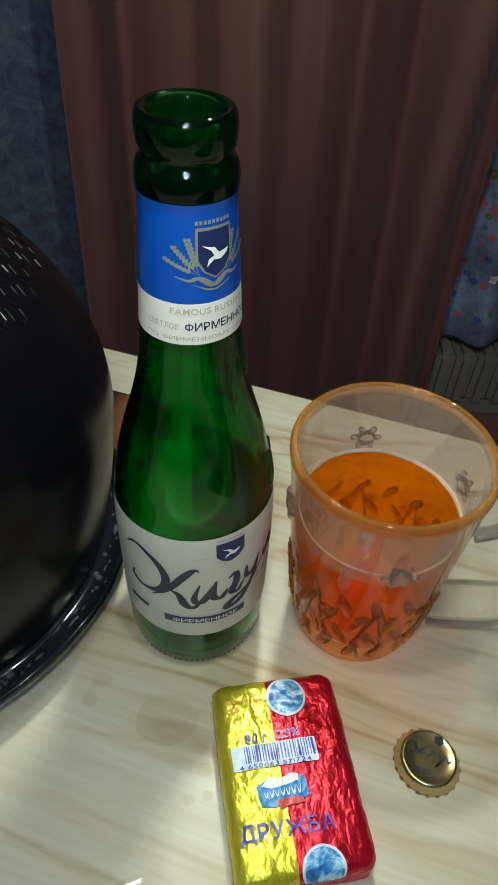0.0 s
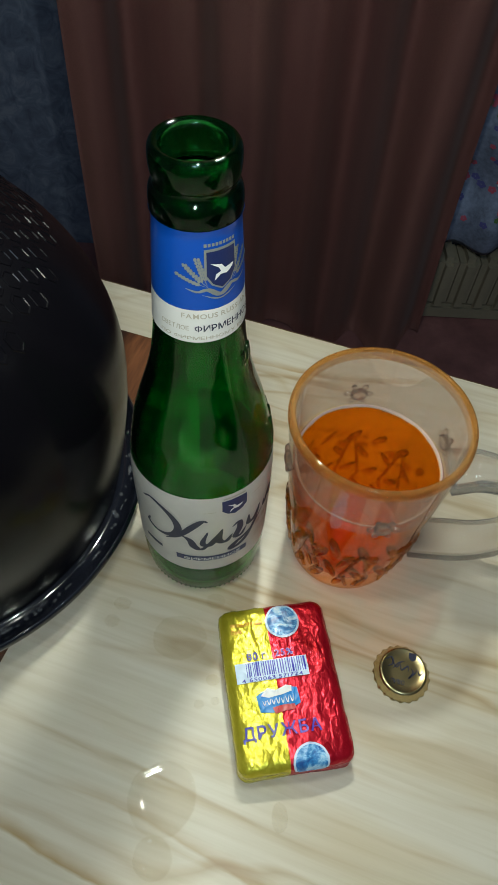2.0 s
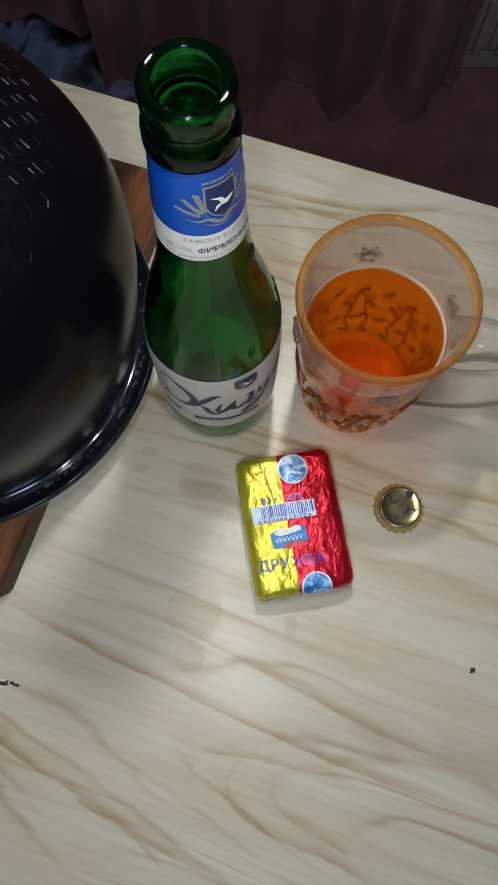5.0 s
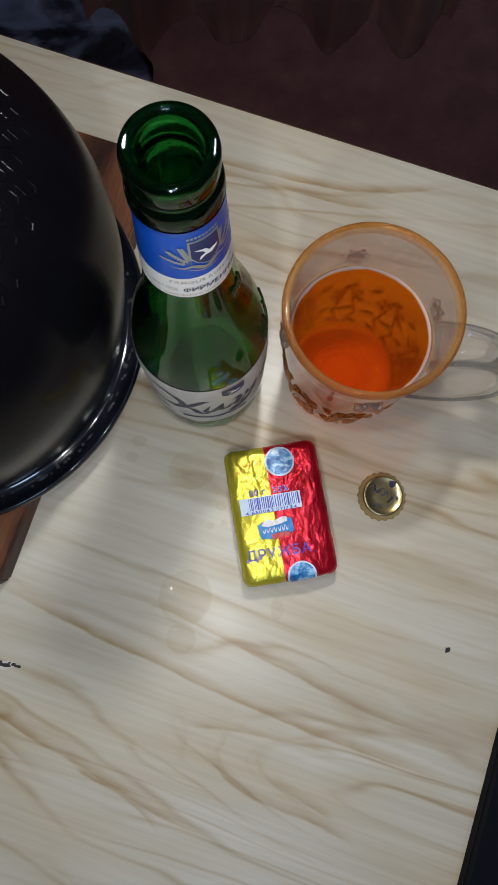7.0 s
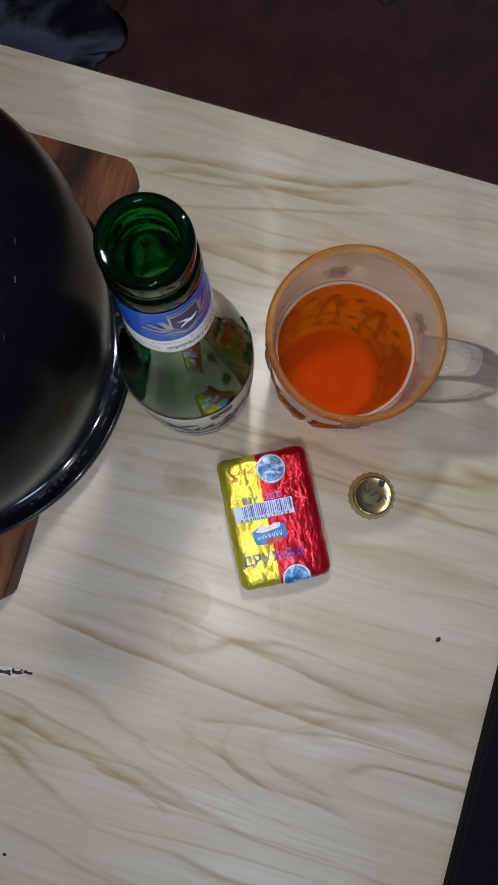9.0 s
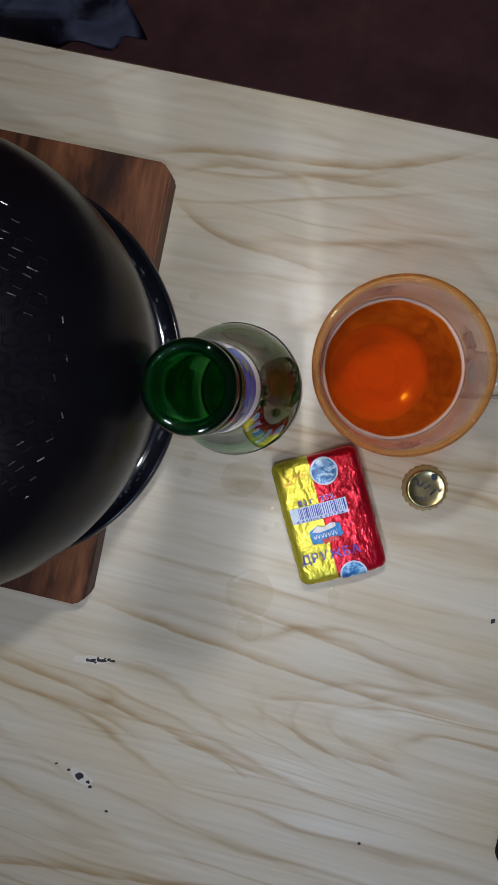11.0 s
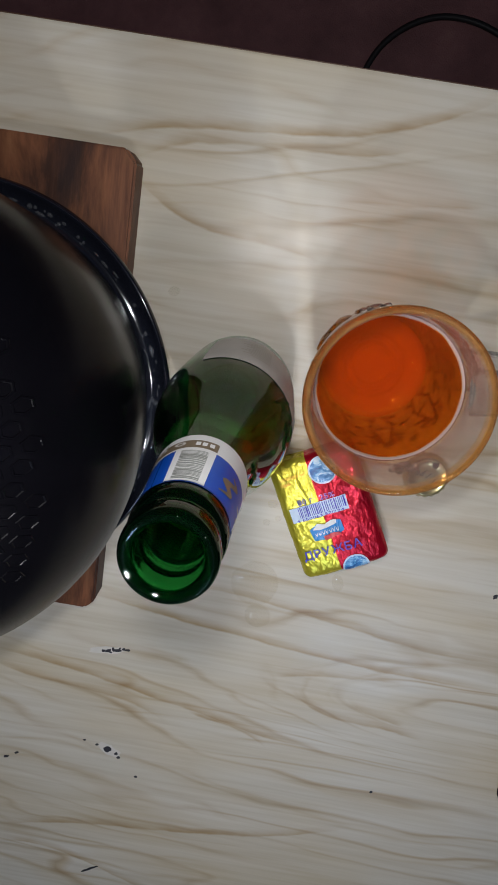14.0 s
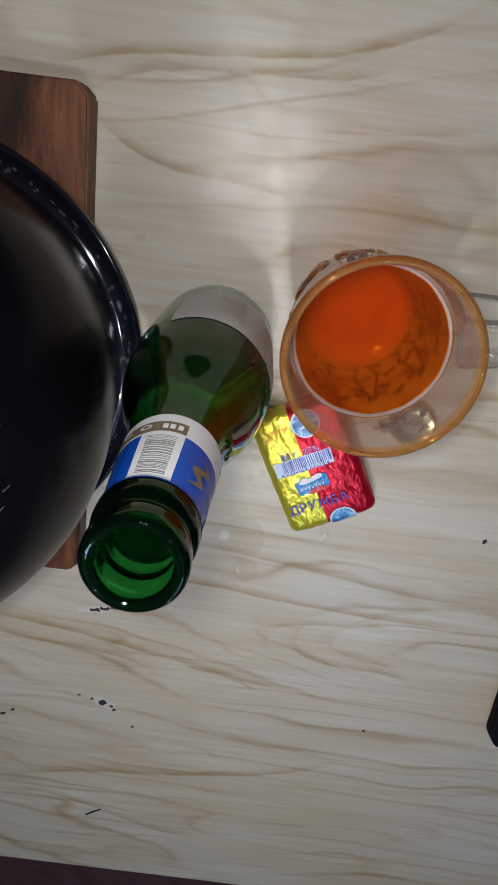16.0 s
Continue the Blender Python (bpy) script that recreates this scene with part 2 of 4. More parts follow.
def curtain_cloth():
    m, t, p, _ = material("maroon_curtain")
    weave = noise_tex(t, coords(t, (700, 120, 700)), 1.0, 2.0)
    streak = noise_tex(t, coords(t, (9, 9, 0.7)), 1.0, 3.0)
    c = ramp(t, streak, ((0.3, (0.27, 0.105, 0.095)), (0.5, (0.35, 0.155, 0.138)), (0.7, (0.43, 0.215, 0.182))))
    c = mix(t, 0.4, c, ramp(t, weave, ((0.3, (0.6, 0.55, 0.55)), (0.7, (1, 1, 1)))), "MULTIPLY")
    t.links.new(c, p.inputs["Base Color"])
    p.inputs["Roughness"].default_value = 0.7
    p.inputs["Sheen Weight"].default_value = 0.15
    bump(t, p, weave, 0.3, 0.0008)
    return m


def carpet():
    m, t, p, _ = material("dark_red_floor")
    n = noise_tex(t, coords(t), 14, 6.0, 0.65)
    t.links.new(ramp(t, n, ((0.3, (0.16, 0.068, 0.070)), (0.6, (0.25, 0.112, 0.114)), (0.8, (0.34, 0.165, 0.155)))), p.inputs["Base Color"])
    p.inputs["Roughness"].default_value = 0.65
    bump(t, p, noise_tex(t, coords(t), 500, 3.0), 0.4, 0.002)
    return m


WOOD, BOARD, FOIL, GLOBE = table_wood(), board_wood(), foil(), globe_print()
WALLPAPER, CURTAIN, CARPET = wallpaper(), curtain_cloth(), carpet()
BAND = plain("brown_edge_band", (0.10, 0.055, 0.032), 0.45)
DARKMETAL = plain("table_leg_paint", (0.05, 0.035, 0.03), 0.5)
CHIP = plain("dark_chip", (0.022, 0.020, 0.024), 0.6)
PALE = plain("bare_patch", (0.59, 0.555, 0.50), 0.5)
ENAMEL = plain("black_enamel", (0.0022, 0.0020, 0.0030), 0.25, 0.0, 0.3, 40, 0.05, 0.0004, 0.0, 0.17)
RIMBLACK = plain("glossy_black_rim", (0.008, 0.009, 0.014), 0.10, 0.0, 0.3, 40, 0.05, 0.0004, 0.6)
GREEN = glassy("green_glass", (0.38, 0.89, 0.41), (0.01, 0.26, 0.04), 0.008, 0.62, 0.0, thick=True, sheen=0.02)
THICKGREEN = glassy("thick_green_glass", (0.15, 0.55, 0.20), (0.01, 0.20, 0.03), 0.006, 0.70, 0.0, thick=True, sheen=0.015)
CLEAR = glassy("misted_glass", (0.99, 0.95, 0.91), (0.60, 0.51, 0.43), 0.17, 0.12, 0.02)
# the mug's clear glass again, the drink's amber glow tinted in
AMBERLITGLASS = glassy("amber_lit_glass", (1.0, 0.84, 0.56), (0.9, 0.42, 0.10), 0.01, 0.12, 0.0)
BOSSGLASS = glassy("boss_glass", (0.96, 0.94, 0.92), (0.82, 0.78, 0.76), 0.03, 0.6, 0.0, thick=True, sheen=0.02)
# amber glints of the drink in the clear rim, put into tint and haze
RIMGLASS = glassy("amber_lit_rim_glass", (1.0, 0.76, 0.42), (0.90, 0.38, 0.08), 0.06, 0.35, 0.0, sheen=0.015)
# the relief's orange-gold glints are coloured into its clear glass
LEAFGLASS = glassy("amber_lit_relief_glass", (1.0, 0.72, 0.32), (0.9, 0.42, 0.05), 0.05, 0.4, 0.0, thick=True, sheen=0.015)
# clear glass; its pale haze stands in for highlights along the handle
HANDLEGLASS = glassy("handle_glass", (0.985, 0.975, 0.97), (0.80, 0.77, 0.75), 0.05, 0.60, 0.0, sheen=0.015)
# orange haze in the clear drink stands in for light shining through it
BEER = glassy("amber_drink", (0.99, 0.55, 0.045), (0.97, 0.30, 0.004), 0.13, 0.12, 0.0, 1.33)
BEERTOP = glassy("amber_drink_surface", (0.995, 0.68, 0.12), (0.95, 0.22, 0.004), 0.04, 0.22, 0.0, 1.33)
# thickest haze at the foot, painting the glow from below
BEERGLOW = glassy("amber_drink_foot_glow", (0.995, 0.55, 0.07), (0.97, 0.24, 0.003), 0.45, 0.05, 0.0, 1.33)
DULLBLUE, tree, shader, _ = material("mottled_blue_cloth")
swirl = noise_tex(tree, coords(tree, (1, 1.6, 1), 30), 7.0, 4.0, 0.5, 0.5)
tree.links.new(ramp(tree, swirl, ((0.36, (0.03, 0.022, 0.035)), (0.44, (0.08, 0.075, 0.14)), (0.54, (0.50, 0.57, 0.86)), (0.68, (0.26, 0.30, 0.50)))), shader.inputs["Base Color"])
shader.inputs["Roughness"].default_value = 0.55
bump(tree, shader, swirl, 0.4, 0.004)
FOAM = plain("pale_foam", (0.40, 0.29, 0.26), 0.6)
WATER = glassy("water", (0.966, 0.952, 0.922), (0.7, 0.7, 0.7), 0.02, 0.05, 0.0, 1.33, sheen=0.06)
# clear drops, with a touch of white painting their glints
DROP = glassy("drop_water", (0.97, 0.97, 0.98), (0.85, 0.88, 0.92), 0.05, 0.1, 0.0, 1.4, sheen=0.05)
PAPER = plain("label_paper", (0.60, 0.575, 0.54), 0.42, 0.0, 0.06, 200)
WHITEPAPER = plain("white_label", (0.74, 0.735, 0.72), 0.4, 0.0, 0.05, 200)
BLUE = plain("blue_label", (0.006, 0.068, 0.42), 0.35, 0.0, 0.08, 200)
NAVY = plain("navy_print", (0.012, 0.022, 0.10), 0.4, 0.0, 0.1, 200)
SILVER = plain("silver_print", (0.36, 0.38, 0.36), 0.35, 0.5, 0.15, 300)
GOLDINK = plain("faint_gold_ink", (0.47, 0.43, 0.36), 0.4, 0.1, 0.1, 300)
INK = plain("blue_black_ink", (0.02, 0.025, 0.06), 0.45, 0.0, 0.1, 300)
WHITEINK = plain("white_ink", (0.80, 0.80, 0.80), 0.4, 0.0, 0.05, 300)
BLUEINK = plain("blue_ink", (0.055, 0.05, 0.42), 0.35, 0.0, 0.1, 300)
CYANINK = plain("bright_blue_ink", (0.02, 0.22, 0.60), 0.35, 0.0, 0.12, 300)
PINKINK = plain("red_ink", (0.55, 0.06, 0.06), 0.35, 0.0, 0.12, 300)
PALEBLUE = plain("pale_blue_ink", (0.55, 0.66, 0.82), 0.35, 0.0, 0.06, 300)
ORANGEINK = plain("orange_ink", (0.60, 0.22, 0.03), 0.35, 0.0, 0.1, 300)
GOLD = plain("gold_cap", (0.56, 0.46, 0.24), 0.24, 0.95, 0.1, 150, 0.05, 0.0002)
BROWNPRINT = plain("brown_gold_print", (0.20, 0.15, 0.09), 0.4, 0.2, 0.15, 300)
PLASTER = plain("plain_plaster", (0.30, 0.29, 0.29), 0.8, 0.0, 0.1, 20)
NAVYCLOTH = plain("dark_navy_cloth", (0.004, 0.004, 0.008), 0.7, 0.0, 0.3, 300, 0.3, 0.001, 0.0, 0.12)
BLUECLOTH = plain("pale_blue_cloth", (0.20, 0.24, 0.36), 0.75, 0.0, 0.55, 160, 0.3, 0.002)
CABLE = plain("black_cable", (0.012, 0.011, 0.012), 0.5)
CREAM = plain("cream_radiator_paint", (0.26, 0.23, 0.17), 0.5)
PETAL = plain("red_petal", (0.50, 0.10, 0.16), 0.8)
LEAF = plain("green_leaf_print", (0.10, 0.20, 0.05), 0.8)
VIOLET = plain("violet_petal", (0.10, 0.10, 0.32), 0.8)

# ---- mesh helpers ----


def part(name, bm, mat, parent=None, label="", smooth=False):
    me = bpy.data.meshes.new(name)
    if smooth:
        for f in bm.faces:
            f.smooth = True
    bm.to_mesh(me)
    bm.free()
    me.materials.append(mat)
    ob = new(name, me)
    if parent:
        ob.parent = parent
    if label:
        ob["label"] = label
    return ob


def thing(name, m, label, category, group="", kind=""):
    ob = new(name)
    ob.empty_display_size = 0.02
    ob.matrix_world = m
    return tagged(ob, label, category, group, kind)


def structure(name, bm, mat, label, category):
    return tagged(part(name, bm, mat), label, category, kind="structure")


def box(x0, x1, y0, y1, z0, z1, bevel=0.0, segments=2, bm=None):
    bm = bm or bmesh.new()
    made = bmesh.ops.create_cube(bm, size=1)["verts"]
    for v in made:
        v.co = Vector(((x0 + x1) / 2 + v.co.x * (x1 - x0), (y0 + y1) / 2 + v.co.y * (y1 - y0), (z0 + z1) / 2 + v.co.z * (z1 - z0)))
    if bevel:
        bmesh.ops.bevel(bm, geom=list({e for v in made for e in v.link_edges}), offset=bevel, segments=segments, affect="EDGES")
    return bm


def revolve(profile, n=64, bm=None, wobble=None, close=True):
    """A body of revolution round z from (radius, height) pairs; wobble(angle, radius, z) gives a changed radius."""
    bm = bm or bmesh.new()
    rings = []
    for r, z in profile:
        if r < 1e-6:
            rings.append([bm.verts.new((0, 0, z))])
            continue
        ring = []
        for i in range(n):
            a = 2 * math.pi * i / n
            q = wobble(a, r, z) if wobble else r
            ring.append(bm.verts.new((q * math.cos(a), q * math.sin(a), z)))
        rings.append(ring)
    for a, b in zip(rings, rings[1:]):
        for i in range(n):
            j = (i + 1) % n
            if len(a) == 1 and len(b) == 1:
                continue
            if len(a) == 1:
                bm.faces.new((a[0], b[j], b[i]))
            elif len(b) == 1:
                bm.faces.new((a[i], a[j], b[0]))
            else:
                bm.faces.new((a[i], a[j], b[j], b[i]))
    bmesh.ops.recalc_face_normals(bm, faces=bm.faces)
    return bm


def smooth_profile(points, per=6):
    """Catmull-Rom through the points."""
    pts = [np.array(p, float) for p in points]
    pts = [2 * pts[0] - pts[1]] + pts + [2 * pts[-1] - pts[-2]]
    out = []
    for i in range(1, len(pts) - 2):
        p0, p1, p2, p3 = pts[i - 1 : i + 3]
        for k in range(per):
            s = k / per
            out.append(tuple(0.5 * (2 * p1 + (p2 - p0) * s + (2 * p0 - 5 * p1 + 4 * p2 - p3) * s * s + (3 * p1 - p0 - 3 * p2 + p3) * s**3)))
    out.append(tuple(pts[-2]))
    return out


def tube(points, radius, n=10, bm=None, squash=1.0):
    """A round bar along a path; radius a number or one for each point."""
    bm = bm or bmesh.new()
    pts = [Vector(p) for p in points]
    rings = []
    for i, p in enumerate(pts):
        d = (pts[min(i + 1, len(pts) - 1)] - pts[max(i - 1, 0)]).normalized()
        side = d.cross(Vector((0, 1, 0.01))).normalized()
        up = side.cross(d)
        r = radius[i] if isinstance(radius, (list, tuple)) else radius
        rings.append([bm.verts.new(p + side * r * math.cos(2 * math.pi * k / n) + up * r * squash * math.sin(2 * math.pi * k / n)) for k in range(n)])
    for a, b in zip(rings, rings[1:]):
        for k in range(n):
            bm.faces.new((a[k], a[(k + 1) % n], b[(k + 1) % n], b[k]))
    bm.faces.new(rings[0][::-1])
    bm.faces.new(rings[-1])
    bmesh.ops.recalc_face_normals(bm, faces=bm.faces)
    return bm


def polygon(points, bm=None):
    bm = bm or bmesh.new()
    bm.faces.new([bm.verts.new((x, y, 0)) for x, y in points])
    return bm


def rect(x0, y0, x1, y1, nx=1, ny=1, bm=None, shear=0.0):
    bm = bm or bmesh.new()
    g = [[bm.verts.new((x0 + (x1 - x0) * i / nx, y0 + (y1 - y0) * j / ny + shear * i / nx, 0)) for i in range(nx + 1)] for j in range(ny + 1)]
    for j in range(ny):
        for i in range(nx):
            bm.faces.new((g[j][i], g[j][i + 1], g[j + 1][i + 1], g[j + 1][i]))
    return bm


def disc(cx, cy, r, n=28, rings=3, bm=None, r0=0.0, sy=1.0):
    bm = bm or bmesh.new()
    loops = []
    for k in range(rings + 1):
        q = r0 + (r - r0) * k / rings
        loops.append([bm.verts.new((cx, cy, 0))] if q < 1e-7 else [bm.verts.new((cx + q * math.cos(2 * math.pi * i / n), cy + sy * q * math.sin(2 * math.pi * i / n), 0)) for i in range(n)])
    for a, b in zip(loops, loops[1:]):
        for i in range(n):
            j = (i + 1) % n
            bm.faces.new((a[0], b[i], b[j]) if len(a) == 1 else (a[i], b[i], b[j], a[j]))
    return bm


def ribbon(points, width, bm=None, per=6):
    """A flat brush stroke: thin at its ends, full in the middle."""
    bm = bm or bmesh.new()
    pts = [Vector((*p, 0)) for p in smooth_profile(points, per)]
    last = None
    for i, p in enumerate(pts):
        d = (pts[min(i + 1, len(pts) - 1)] - pts[max(i - 1, 0)]).normalized()
        side = Vector((-d.y, d.x, 0)) * width * (0.18 + 0.82 * abs(math.sin(math.pi * i / (len(pts) - 1)))) * (0.55 + 0.45 * abs(d.y)) / 2
        pair = (bm.verts.new(p + side), bm.verts.new(p - side))
        if last:
            bm.faces.new((last[0], last[1], pair[1], pair[0]))
        last = pair
    return bm


def glyph(letter):
    """One letter of the built-in font as a flat mesh, one unit high."""
    data = bpy.data.curves.new("glyph", "FONT")
    data.body, data.resolution_u, data.offset = letter, 3, 0.014
    ob = new("glyph", data)
    me = bpy.data.meshes.new_from_object(ob.evaluated_get(bpy.context.evaluated_depsgraph_get()))
    bpy.data.objects.remove(ob)
    bpy.data.curves.remove(data)
    return me


def lettering(text, width, height, cx=0.0, cy=0.0, shear=0.0):
    """Words in the built-in font, letter by letter, fitted into a box round (cx, cy)."""
    bm, pen = bmesh.new(), 0.0
    for letter in text:
        if letter == " ":
            pen += 0.30
            continue
        me = glyph("О" if letter == "Ф" else letter)
        old = set(bm.verts)
        bm.from_mesh(me)
        bpy.data.meshes.remove(me)
        fresh = [v for v in bm.verts if v not in old]
        left, right = min(v.co.x for v in fresh), max(v.co.x for v in fresh)
        for v in fresh:
            v.co.x += pen - left
            if letter == "Ф":
                v.co.y = 0.36 + (v.co.y - 0.36) * 0.72
        if letter == "Ф":
            middle = pen + (right - left) / 2
            rect(middle - 0.045, -0.01, middle + 0.045, 0.73, bm=bm)
        pen += right - left + 0.11
    xs, ys = [v.co.x for v in bm.verts], [v.co.y for v in bm.verts]
    x0, y0, dx, dy = min(xs), min(ys), max(xs) - min(xs), max(ys) - min(ys)
    for v in bm.verts:
        u, w = (v.co.x - x0) / dx - 0.5, (v.co.y - y0) / dy - 0.5
        v.co = Vector((cx + u * width, cy + w * height + shear * u * width, 0))
    return bm


def laid(bm, where, size=0.0016):
    """Bend a flat drawing: where(x, y) gives the place in space. Long edges are cut first, so that it follows the curve."""
    bmesh.ops.triangulate(bm, faces=list(bm.faces))
    for _ in range(4):
        long = [e for e in bm.edges if e.calc_length() > size]
        if not long or len(bm.edges) > 6000:
            break
        bmesh.ops.subdivide_edges(bm, edges=long, cuts=1)
        bmesh.ops.triangulate(bm, faces=[f for f in bm.faces if len(f.verts) > 3])
    for v in bm.verts:
        v.co = where(v.co.x, v.co.y)
    return bm


def pieces(name, rects, where, mat, parent):
    """Small printed oblongs, each a part of its own."""
    for x0, y0, x1, y1 in rects:
        part(name, laid(rect(x0, y0, x1, y1, 3, 3), where), mat, parent)

# ---- the room ----
TURN = -17.6  # the table's edges against the world's axes
TABLE = pose(0, 0, 0, 0, 0, TURN)
FLOOR = -0.57

structure("floor", box(-2.0, 2.0, -2.0, 1.1, FLOOR - 0.05, FLOOR), CARPET, "dark reddish-brown floor under the table", "floor")
structure("ceiling", box(-2.1, 2.1, -2.1, 1.2, 1.80, 1.86), PLASTER, "plain pale ceiling in a dark room", "ceiling")
structure("wall_back", box(-2.0, 2.0, 1.0, 1.08, FLOOR, 1.80), WALLPAPER, "blue-grey mottled wallpaper on the wall", "wall")
structure("wall_left", box(-2.08, -2.0, -2.0, 1.0, FLOOR, 1.80), PLASTER, "plain plaster wall in a dark room", "wall")
structure("wall_right", box(2.0, 2.08, -2.0, 1.0, FLOOR, 1.80), PLASTER, "plain plaster wall in a dark room", "wall")
structure("wall_front", box(-2.0, 2.0, -2.08, -2.0, FLOOR, 1.80), PLASTER, "plain plaster wall in a dark room", "wall")


def curtain():
    bm = bmesh.new()
    n, rows = 150, 34
    grid = []
    for j in range(rows + 1):
        line = []
        for i in range(n + 1):
            s = i / n
            top, low = 1.3, FLOOR + 0.006 + 0.003 * math.sin(s * 15.0)
            z = top + (low - top) * j / rows
            x = -0.238 + 0.585 * s + 0.028 * (s - 0.5) * (j / rows - 0.5)
            fold = math.sin(2 * math.pi * (s * 4.3 + 0.10 * math.sin(s * 7))) * 0.036
            fold += 0.006 * math.sin(2 * math.pi * s * 10.3 + 1.3 + 0.5 * math.sin(z * 3))
            y = 0.74 + fold * (0.75 + 0.25 * j / rows) + 0.012 * math.sin(z * 5 + s * 9)
            line.append(bm.verts.new((x, y, z)))
        grid.append(line)
    for j in range(rows):
        for i in range(n):
            bm.faces.new((grid[j][i], grid[j][i + 1], grid[j + 1][i + 1], grid[j + 1][i]))
    bmesh.ops.solidify(bm, geom=list(bm.faces), thickness=0.002)
    holder = thing("curtain", pose(0, 0, 0), "heavy maroon-brown curtain hanging in folds behind the table", "curtain")
    part("cloth", bm, CURTAIN, holder, smooth=True)
    part("curtain_rod", tube([(-0.4, 0.745, 1.32), (0.6, 0.745, 1.32)], 0.012), DARKMETAL, holder)


curtain()


def floral_cloth():
    """A pale printed cloth hanging beside the curtain."""
    rnd = random.Random(4)
    holder = thing("floral_cloth", pose(0.44, 0.83, -0.155), "pale blue cloth with printed red and violet flowers, hanging", "cloth")

    def where(x, y):
        return Vector((x, 0.018 * math.sin(x * 60 + y * 7) + 0.01 * math.sin(y * 40), y))

    bm = laid(rect(-0.13, -0.25, 0.14, 0.30, 24, 34), where)
    bmesh.ops.solidify(bm, geom=list(bm.faces), thickness=0.003)
    part("sheet", bm, BLUECLOTH, holder, smooth=True)
    for k in range(150):
        cx, cy, r = rnd.uniform(-0.12, 0.12), rnd.uniform(-0.20, 0.24), rnd.uniform(0.003, 0.0075)
        mat = rnd.choice((PETAL, VIOLET, LEAF, WHITEINK, PETAL))
        flower = bmesh.new()
        for a in range(5):
            disc(cx + r * 0.7 * math.cos(a * 1.257), cy + r * 0.7 * math.sin(a * 1.257), r * 0.55, 8, 1, flower)
        part("printed_flower", laid(flower, lambda x, y: where(x, y) + Vector((0, -0.004, 0))), mat, holder)


floral_cloth()


def radiator():
    holder = thing("radiator", pose(0.50, 0.84, FLOOR), "cream ribbed radiator low beside the curtain", "radiator")
    for k in range(9):
        part("fin", box(-0.17 + 0.04 * k, -0.132 + 0.04 * k, -0.03, 0.05, 0.03, 0.15, 0.012), CREAM, holder)
    part("base_rail", box(-0.18, 0.19, -0.02, 0.04, 0.0, 0.035, 0.006), CREAM, holder)


radiator()


def floor_cloth():
    bm = rect(-0.17, -0.17, 0.13, 0.17, 26, 26)
    for v in bm.verts:
        q = noise.noise(Vector((v.co.x * 13, v.co.y * 13, 2))) * 0.5 + 0.5
        edge = 1 + 0.25 * noise.noise(Vector((v.co.x * 8, v.co.y * 8, 5)))
        edge += 0.35 * noise.noise(Vector((v.co.x * 21, v.co.y * 21, 9)))
        v.co = Vector((v.co.x * edge, v.co.y * edge, 0.004 + 0.03 * q))
    bmesh.ops.solidify(bm, geom=list(bm.faces), thickness=0.002)
    ob = part("floor_cloth", bm, DULLBLUE, smooth=True)
    ob.matrix_world = pose(-0.285, 0.70, FLOOR)
    tagged(ob, "crumpled pale blue patterned cloth lying on the dark floor", "cloth")


floor_cloth()

loop = [(0.095, 0.190), (0.141, 0.254), (0.164, 0.295), (0.194, 0.322), (0.236, 0.336), (0.279, 0.333), (0.327, 0.309), (0.371, 0.263), (0.407, 0.190)]
cable = part("cable", tube([(x, y, FLOOR + 0.005) for x, y in smooth_profile(loop, 6)], 0.004), CABLE, smooth=True)
tagged(cable, "thin black cable looped on the dark floor", "cable")

# ---- the table ----


def table():
    holder = thing("table", TABLE, "pale wood-grain laminate table with a brown edge band, stained", "table")
    part("tabletop", box(-0.70, 0.6265, -0.482, 0.1873, -0.024, 0, 0.0012), WOOD, holder)
    rim = box(-0.7005, 0.6270, 0.1873, 0.1878, -0.0235, -0.0008)
    box(-0.7005, 0.6270, -0.4825, -0.482, -0.0235, -0.0008, bm=rim)
    box(0.6265, 0.6270, -0.482, 0.1873, -0.0235, -0.0008, bm=rim)
    part("edge_band", rim, BAND, holder, "thin brown edge band")
    for x, y in ((-0.65, -0.43), (-0.65, 0.14), (0.57, -0.43), (0.57, 0.14)):
        part("leg", box(x - 0.02, x + 0.02, y - 0.02, y + 0.02, FLOOR, -0.024, 0.003), DARKMETAL, holder)
    return holder


desk = table()


def blot(cx, cy, rx, ry, turn, seed, n=22, height=0.0003, ragged=0.45):
    """A flat patch with a ragged outline on the tabletop."""
    bm = bmesh.new()
    top = []
    for i in range(n):
        a = 2 * math.pi * i / n
        q = 1 + ragged * noise.noise(Vector((math.cos(a) * 1.7, math.sin(a) * 1.7, seed * 3.7)))
        x, y = rx * q * math.cos(a), ry * q * math.sin(a)
        c, s = math.cos(radians(turn)), math.sin(radians(turn))
        top.append((cx + c * x - s * y, cy + s * x + c * y))
    f = bm.faces.new([bm.verts.new((x, y, height)) for x, y in top])
    low = [bm.verts.new((x, y, -0.0005)) for x, y in top]
    up = list(f.verts)
    for i in range(n):
        j = (i + 1) % n
        bm.faces.new((low[i], low[j], up[j], up[i]))
    return bm


def on_table(name, bm, mat, label):
    ob = part(name, bm, mat, desk, label)
    ob.matrix_parent_inverse = TABLE.inverted()
    return ob


